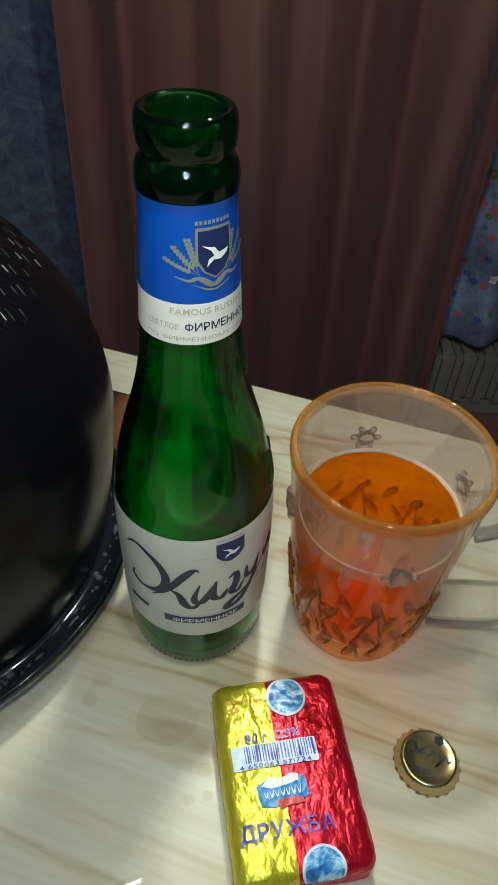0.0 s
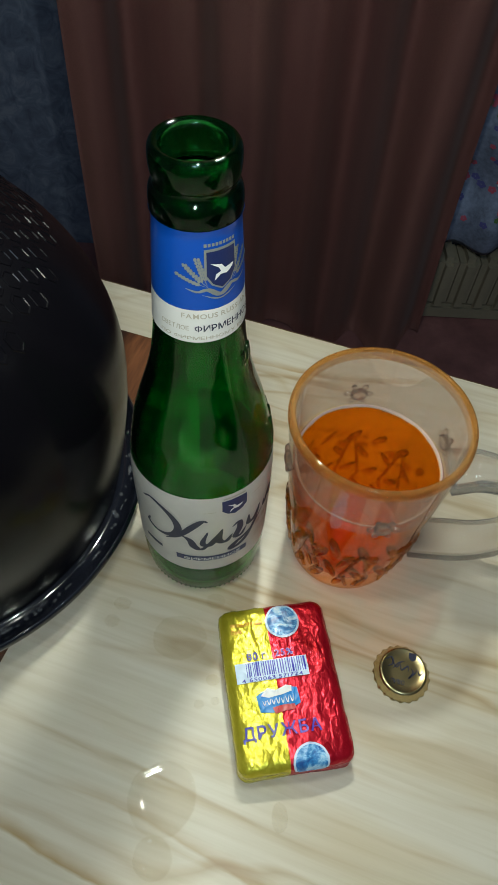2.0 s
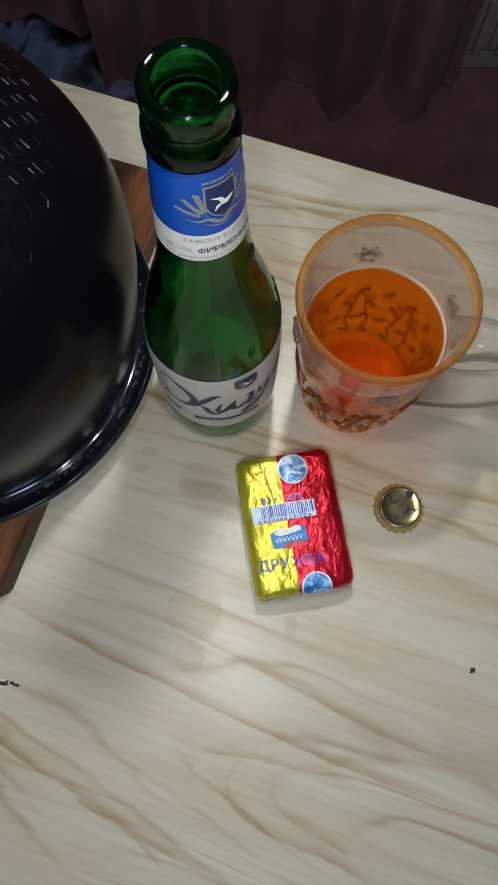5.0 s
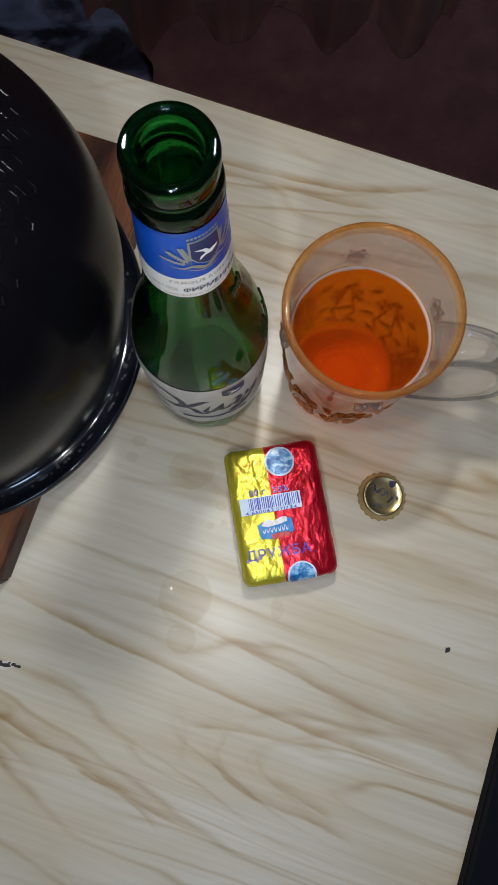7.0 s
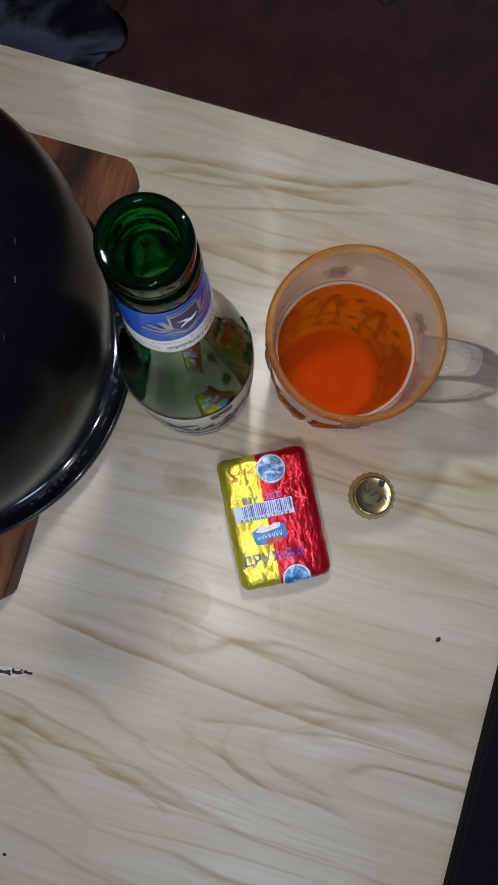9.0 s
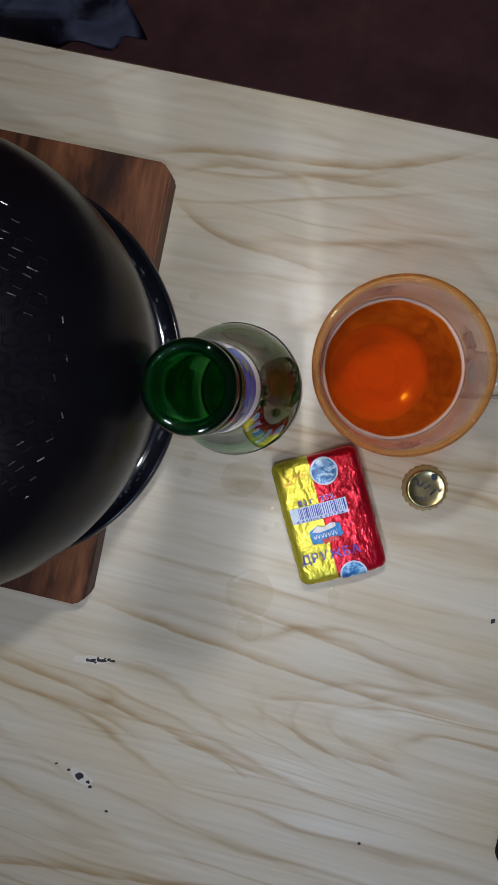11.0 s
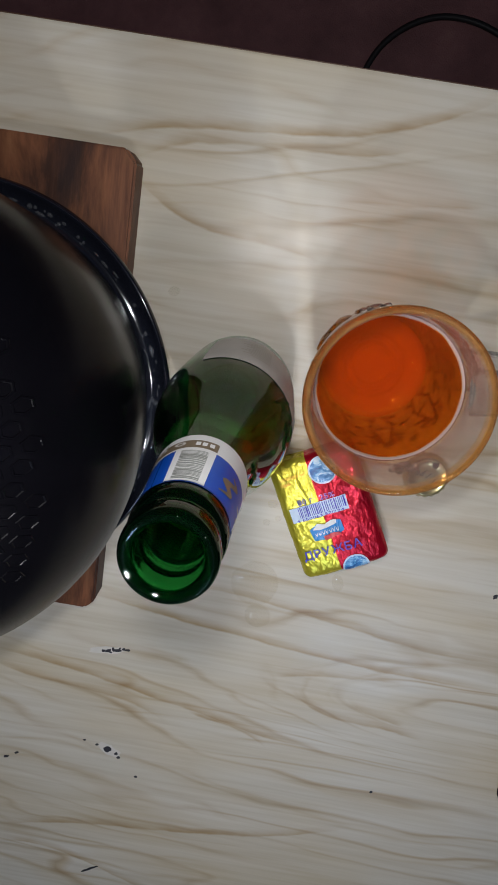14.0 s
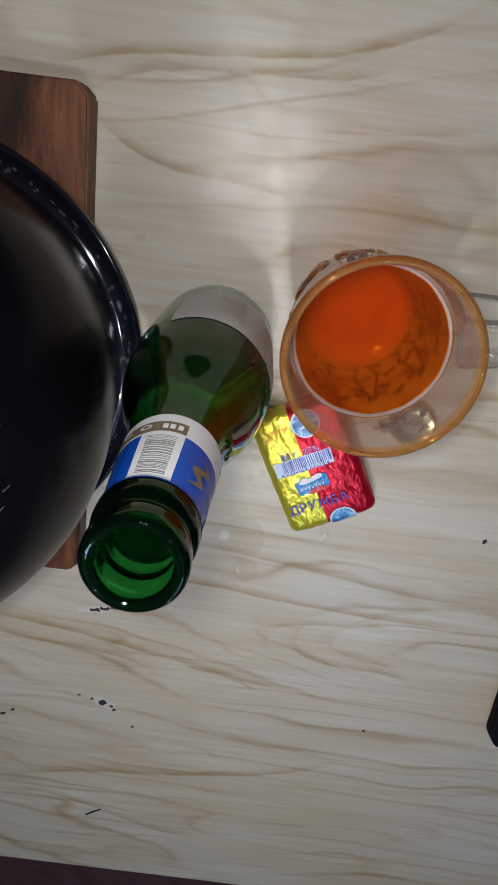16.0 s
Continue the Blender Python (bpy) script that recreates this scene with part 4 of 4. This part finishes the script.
def mug():
    holder = thing("beer_mug", pose(*MUG, 0), "misted glass mug with moulded relief and a looped handle", "mug")
    outer = smooth_profile([(0.0265, 0.0004), (0.0300, 0.0010), (0.0318, 0.0045), (0.0330, 0.0150), (0.0350, 0.0280), (0.0364, 0.0420), (0.0376, 0.0560), (0.0396, 0.0780), (0.0412, 0.0985), (0.0427, 0.1138), (0.0434, 0.1203), (0.0430, 0.1230), (0.0417, 0.1242), (0.0402, 0.1232)], 4)
    inner = smooth_profile([(0.0394, 0.1198), (0.0383, 0.1055), (0.0371, 0.0850), (0.0348, 0.0600), (0.0328, 0.0380), (0.0308, 0.0200), (0.0270, 0.0135), (0.0180, 0.0120), (0.0, 0.0118)], 4)
    part("glass", revolve([(0.0, 0.0030), (0.0200, 0.0024)] + outer + inner, 96), CLEAR, holder, smooth=True).data.materials.append(AMBERLITGLASS)
    # below the drink's surface the glass takes the copy tinted with its glow
    for f in holder.children[0].data.polygons:
        f.material_index = 1 if f.center.z < 0.0850 else 0

    lip = smooth_profile([(0.0428, 0.1180), (0.0437, 0.1204), (0.0433, 0.1234), (0.0417, 0.1247), (0.0404, 0.1238), (0.0399, 0.1210), (0.0397, 0.1190)], 3)
    part("rim", revolve(lip, 96), RIMGLASS, holder, "rounded clear rim, amber glint tinted in", smooth=True)

    def skin(z):
        return float(np.interp(z, [p[1] for p in outer[:-9]], [p[0] for p in outer[:-9]]))

    leaf = bmesh.new()
    bmesh.ops.create_uvsphere(leaf, u_segments=8, v_segments=6, radius=1)
    leaf = part("leaf_relief", leaf, LEAFGLASS, holder, smooth=True)
    shared = leaf.data
    for k in range(16):
        for row, (z, lean, long) in enumerate(((0.058, 24, 0.0090), (0.045, -28, 0.0090), (0.031, 32, 0.0085), (0.017, -30, 0.0070))):
            a = 2 * math.pi * (k + 0.5 * (row % 2)) / 16
            m = pose(math.cos(a) * (skin(z) - 0.0002), math.sin(a) * (skin(z) - 0.0002), z, 0, -9, math.degrees(a)) @ pose(0, 0, 0, lean) @ Matrix.Diagonal((0.0008, 0.0026, long * 0.85, 1))
            if leaf is None:
                leaf = new("leaf_relief", shared)
                leaf.parent = holder
            leaf.matrix_local, leaf = m, None
    # eight scrolls moulded over the leaves
    def on_skin(u, z, lift=0.0004):
        b, r = u / 0.036, skin(z) + lift
        return (r * math.cos(b), r * math.sin(b), z)

    curls = bmesh.new()
    for hand in (-1, 1):
        curl = [(hand * (0.0005 + (0.0105 - 0.0013 * q) * abs(math.sin(0.42 * q + 0.15))), 0.012 + 0.0060 * q + 0.004 * math.sin(1.3 * q)) for q in range(9)]
        tube([on_skin(u, z) for u, z in smooth_profile(curl, 5)], 0.0010, 6, curls)
        tip = [(hand * (0.0055 + 0.0028 * math.cos(0.9 * q) * (1 - q / 10)), 0.050 + 0.0028 * math.sin(0.9 * q) * (1 - q / 10)) for q in range(8)]
        tube([on_skin(u, z) for u, z in smooth_profile(tip, 4)], 0.0009, 6, curls)
    scroll = part("scroll_relief", curls, LEAFGLASS, holder, smooth=True)
    for k in range(1, 8):
        again = new("scroll_relief", scroll.data)
        again.parent = holder
        again.matrix_local = pose(0, 0, 0, 0, 0, 45 * k)
    for k in range(4):
        a = radians(-86 + 90 * k)
        if k == 1:
            a = radians(16)
        boss = bmesh.new()
        z = 0.0905
        m = pose(math.cos(a) * skin(z), math.sin(a) * skin(z), z, 0, 0, math.degrees(a))
        bmesh.ops.create_uvsphere(boss, u_segments=16, v_segments=10, radius=1, matrix=m @ Matrix.Diagonal((0.0024, 0.0046, 0.0046, 1)))
        knob = part("boss", boss, BOSSGLASS, holder, "round moulded boss", smooth=True)
        for p in range(6):
            b, petal = p * math.pi / 3, bmesh.new()
            bmesh.ops.create_uvsphere(petal, u_segments=8, v_segments=6, radius=1, matrix=m @ pose(0.0004, 0.0056 * math.cos(b), 0.0056 * math.sin(b)) @ pose(0, 0, 0, math.degrees(b)) @ Matrix.Diagonal((0.0013, 0.0024, 0.0015, 1)))
            part("petal", petal, BOSSGLASS, knob, smooth=True)
    c, s = math.cos(radians(-9)), math.sin(radians(-9))
    line = smooth_profile([(0.0400, 0.0900), (0.0540, 0.0950), (0.0720, 0.0905), (0.0835, 0.0770), (0.0868, 0.0590), (0.0825, 0.0420), (0.0690, 0.0300), (0.0520, 0.0245), (0.0350, 0.0210)], 6)
    part("handle", tube([(c * r, s * r, z) for r, z in line], [0.0100 - 0.0024 * math.sin(math.pi * min(1.0, i / 40)) for i in range(len(line))], 16, squash=1.25), HANDLEGLASS, holder, "clear glass handle", smooth=True)


mug()


def drink():
    wall = smooth_profile([(0.0, 0.0104), (0.0095, 0.0100), (0.0125, 0.0116), (0.0150, 0.0100), (0.0178, 0.0114), (0.0202, 0.0100), (0.0235, 0.0102), (0.0290, 0.0125), (0.0315, 0.0200), (0.0345, 0.0382), (0.0367, 0.0602), (0.0388, 0.0815)], 4)
    bm = revolve(wall + [(0.0384, 0.0845), (0.0372, 0.0857), (0.0355, 0.0852), (0.0200, 0.0850), (0.0, 0.0850)], 96)
    for f in bm.faces:
        z = f.calc_center_median().z
        # clear surface on top, painted glow at the bottom, wall between
        f.material_index = 1 if z > 0.0835 else 2 if z < 0.0180 else 0
    body = part("drink", bm, BEER, smooth=True)
    body.data.materials.append(BEERTOP)
    body.data.materials.append(BEERGLOW)
    body.matrix_world = pose(*MUG, 0)
    tagged(body, "clear amber-orange drink filling two thirds of the mug", "drink")
    bm = revolve([(0.0362, 0.0854), (0.0365, 0.0860), (0.0368, 0.0864), (0.0371, 0.0866), (0.0371, 0.0858), (0.0366, 0.0851), (0.0359, 0.0853)], 96, wobble=lambda a, r, z: r - 0.0006 * (0.5 + noise.noise(Vector((4 * math.cos(a), 4 * math.sin(a), 1)))) * (0.0371 - r) / 0.0018)
    ob = part("foam_ring", bm, FOAM, label="thin ring of pale foam", smooth=True)
    ob.parent = body


drink()

# ---- the foil packet ----
PACK = pose(0.0405, -0.0865, 0, 0, 0, 10.5)
HA, HB, HZ = 0.0284, 0.0410, 0.0205


def crease(x, y):
    """Foil wrinkles: sharp ridges in two sizes over a slight unevenness."""
    broad = noise.noise(Vector((x * 60, y * 45, 3.1)))
    ridge = max(0.0, 1 - 3.2 * abs(noise.noise(Vector((x * 95 + y * 45, y * 70 - x * 40, 7.7)))))
    fine = max(0.0, 1 - 3.0 * abs(noise.noise(Vector((x * 190 - y * 110, y * 150 + x * 90, 1.3)))))
    return 0.00040 * broad + 0.0005 * ridge**2 + 0.00020 * fine**1.5


def swell(x, y):
    """The height of the packet's upper face."""
    return HZ - 0.0016 * ((x / HA) ** 4 + (y / HB) ** 4) + crease(x, y)


def on_pack(lift):
    """Lays a drawing on the packet's upper face; what runs past its end folds down over the rounded edge."""

    def where(x, y):
        r, flat = 0.0055, HB - 0.0055
        if abs(y) <= flat:
            return Vector((x, y, swell(x, y) + lift))
        turn, side = min((abs(y) - flat) / r, 1.45), math.copysign(1, y)
        return Vector((x, side * (flat + (r + lift) * math.sin(turn)), swell(x, side * flat) + lift - (r + lift) * (1 - math.cos(turn))))

    return where


def packet():
    holder = thing("cheese_packet", PACK, "cheese block in crinkled yellow and red foil on the table", "cheese")
    bm = bmesh.new()
    bmesh.ops.create_cube(bm, size=2)
    bmesh.ops.subdivide_edges(bm, edges=list(bm.edges), cuts=58, use_grid_fill=True)
    r = 0.0055
    for v in bm.verts:
        p = Vector((v.co.x * HA, v.co.y * HB, v.co.z * HZ / 2))
        q = Vector((max(-HA + r, min(HA - r, p.x)), max(-HB + r, min(HB - r, p.y)), max(-HZ / 2 + r, min(HZ / 2 - r, p.z))))
        d = p - q
        p = q + d.normalized() * r if d.length > 1e-9 else q
        share = (p.z + HZ / 2) / HZ
        side = crease(p.y + p.z * 1.4, p.x - p.z)
        out = 1 + side * 22 * (1 if abs(p.z) < HZ / 2 - 0.001 else 0.4)
        v.co = Vector((p.x * out, p.y * out, p.z + HZ / 2 + (swell(p.x, p.y) - HZ) * share))
    bmesh.ops.recalc_face_normals(bm, faces=bm.faces)
    body = part("wrapper", bm, FOIL, holder, smooth=True)
    a, b, c = on_pack(0.0006), on_pack(0.0009), on_pack(0.0012)
    for x, y, r in ((0.0045, 0.0300, 0.0090), (0.0062, -0.0392, 0.0088)):
        badge = part("badge", laid(disc(x, y, r, 32, 6), a if y > 0 else on_pack(0.0006)), PALEBLUE, holder, "round badge with a blue globe", smooth=True)
        part("globe", laid(disc(x, y, r * 0.88, 32, 6), b if y > 0 else on_pack(0.0009)), GLOBE, badge, smooth=True)
    code = part("barcode", laid(rect(-0.0235, 0.0008, 0.0133, 0.0108, 26, 8), a, 0.0010), PALEBLUE, holder, "pale barcode panel with dark bars", smooth=True)
    rnd = random.Random(8)
    bars, x = [], -0.0180
    while x < 0.0118:
        w = rnd.choice((0.0004, 0.0006, 0.0009))
        bars.append((x, 0.0032, x + w, 0.0104))
        x += w + rnd.choice((0.0004, 0.0006, 0.0009))
    pieces("barcode_bar", bars, b, BLUEINK, code)
    part("digits", laid(lettering("4 650063 571724", 0.0310, 0.0019, -0.0055, 0.0018), b, 0.0010), BLUEINK, code)
    part("weight", laid(lettering("80 г", 0.0098, 0.0040, -0.0120, 0.0135), b, 0.0010), BLUEINK, holder)
    part("percent", laid(lettering("25%", 0.0096, 0.0036, 0.0022, 0.0135), c, 0.0010), PALEBLUE, holder)
    part("percent", laid(lettering("25%", 0.0090, 0.0032, 0.0022, 0.0135), on_pack(0.0015)), BLUEINK, holder)
    part("kind_name", laid(lettering("ПЛАВЛЕНЫЙ", 0.0170, 0.0023, -0.0145, 0.0310), b, 0.0010), ORANGEINK, holder)
    part("kind_name", laid(lettering("СЫР", 0.0062, 0.0023, -0.0200, 0.0272), b, 0.0010), ORANGEINK, holder)
    flag = part("flag", laid(polygon([(-0.0152, -0.0062), (-0.0100, -0.0036), (-0.0050, -0.0050), (0.0000, -0.0032), (0.0056, -0.0045), (0.0062, -0.0120), (0.0030, -0.0134), (-0.0030, -0.0128), (-0.0080, -0.0150), (-0.0142, -0.0142)]), a, 0.0010), CYANINK, holder, "waving blue, white and red flag")
    part("white_stripe", laid(polygon([(-0.0130, -0.0066), (-0.0095, -0.0030), (-0.0050, -0.0046), (0.0000, -0.0028), (0.0030, -0.0034), (0.0026, -0.0060), (-0.0030, -0.0072), (-0.0090, -0.0078)]), b, 0.0010), WHITEINK, flag)
    part("red_stripe", laid(polygon([(-0.0080, -0.0126), (-0.0020, -0.0118), (0.0030, -0.0122), (0.0034, -0.0146), (-0.0020, -0.0148), (-0.0070, -0.0158)]), b, 0.0010), PINKINK, flag)
    strokes = bmesh.new()
    for k in range(7):
        x = -0.0125 + 0.0023 * k
        ribbon([(x, -0.0090 + 0.0002 * k), (x + 0.0008, -0.0112), (x + 0.0018, -0.0088 + 0.0002 * k)], 0.0006, strokes, 4)
    part("flag_strokes", laid(strokes, c, 0.0010), WHITEINK, flag)
    part("word", laid(lettering("ДРУЖБА", 0.0385, 0.0074, -0.0052, -0.0236), b, 0.0010), BLUEINK, holder)
    return body


packet()

# ---- the bottle cap ----


def bottle_cap():
    holder = thing("bottle_cap", pose(0.1054, -0.0748, 0, 0, 0, -12), "gold crown cap with a crimped edge, lying on the table", "bottle cap")

    def crimp(a, r, z):
        return r + 0.00045 * max(0.0, (r - 0.0128) / 0.0024) * math.cos(21 * a)

    outer = [(0.0, 0.0060), (0.0060, 0.0060), (0.0108, 0.0058), (0.0112, 0.0061), (0.0119, 0.0061), (0.0127, 0.0054), (0.0133, 0.0042), (0.0139, 0.0024), (0.0147, 0.0008), (0.0151, 0.0004)]
    inner = [(0.0149, 0.0003), (0.0143, 0.0006), (0.0135, 0.0024), (0.0129, 0.0040), (0.0120, 0.0052), (0.0, 0.0054)]
    part("crown", revolve(outer + inner, 168, wobble=crimp), GOLD, holder, smooth=True)
    lay = lambda x, y: Vector((x, y, 0.0062))
    part("emblem", laid(shield(0.0040, 0.0044, 0.0040, 0.0082), lay), INK, holder)
    script = ribbon([(-0.0098, 0.0040), (-0.0070, 0.0058), (-0.0060, 0.0025), (-0.0085, 0.0005)], 0.0010)
    for stroke in ([(-0.0068, 0.0050), (-0.0040, 0.0010), (-0.0020, 0.0040)], [(-0.0062, -0.0005), (-0.0030, 0.0035), (0.0000, 0.0050)], [(-0.0020, 0.0030), (-0.0010, 0.0000), (0.0020, 0.0030), (0.0025, 0.0000)], [(0.0035, 0.0025), (0.0050, 0.0000), (0.0030, -0.0035), (0.0060, 0.0000), (0.0070, 0.0022)], [(0.0075, 0.0020), (0.0085, -0.0005), (0.0102, 0.0012)]):
        ribbon(stroke, 0.0008, script)
    part("script_flourish", laid(script, lay), INK, holder)
    part("word", laid(lettering("ПИВО", 0.0072, 0.0024, -0.0025, -0.0065), lay), INK, holder)


bottle_cap()


def laptop():
    """A closed black case at the table's end, with rounded corners."""
    holder = thing("laptop", TABLE @ pose(0.2285, -0.280, 0), "closed black laptop lying flat on the pale table", "laptop")

    def slab(z0, z1, inset, bevel):
        bm, r, rim = bmesh.new(), 0.012, []
        x1, y1 = 0.33, 0.21
        for cx, cy, a0 in ((x1 - r, y1 - r, 0), (r, y1 - r, 90), (r, r, 180), (x1 - r, r, 270)):
            for k in range(6):
                a = radians(a0 + 18 * k)
                rim.append((cx + (r - inset) * math.cos(a), cy + (r - inset) * math.sin(a)))
        low = [bm.verts.new((x, y, z0)) for x, y in rim]
        high = [bm.verts.new((x, y, z1)) for x, y in rim]
        bm.faces.new(low[::-1])
        top = bm.faces.new(high)
        for i in range(len(rim)):
            j = (i + 1) % len(rim)
            bm.faces.new((low[i], low[j], high[j], high[i]))
        bmesh.ops.bevel(bm, geom=list(top.edges), offset=bevel, segments=3, affect="EDGES")
        return bm

    part("base", slab(0.0015, 0.0090, 0.0, 0.0008), NAVYCLOTH, holder)
    part("lid", slab(0.0095, 0.0155, 0.0005, 0.0020), NAVYCLOTH, holder)
    for x, y in ((0.02, 0.02), (0.31, 0.02), (0.02, 0.19), (0.31, 0.19)):
        part("rubber_foot", revolve([(0.0, 0.0), (0.005, 0.0), (0.005, 0.0016), (0.0, 0.0016)], 12), CABLE, holder).location = (x, y, 0)


laptop()
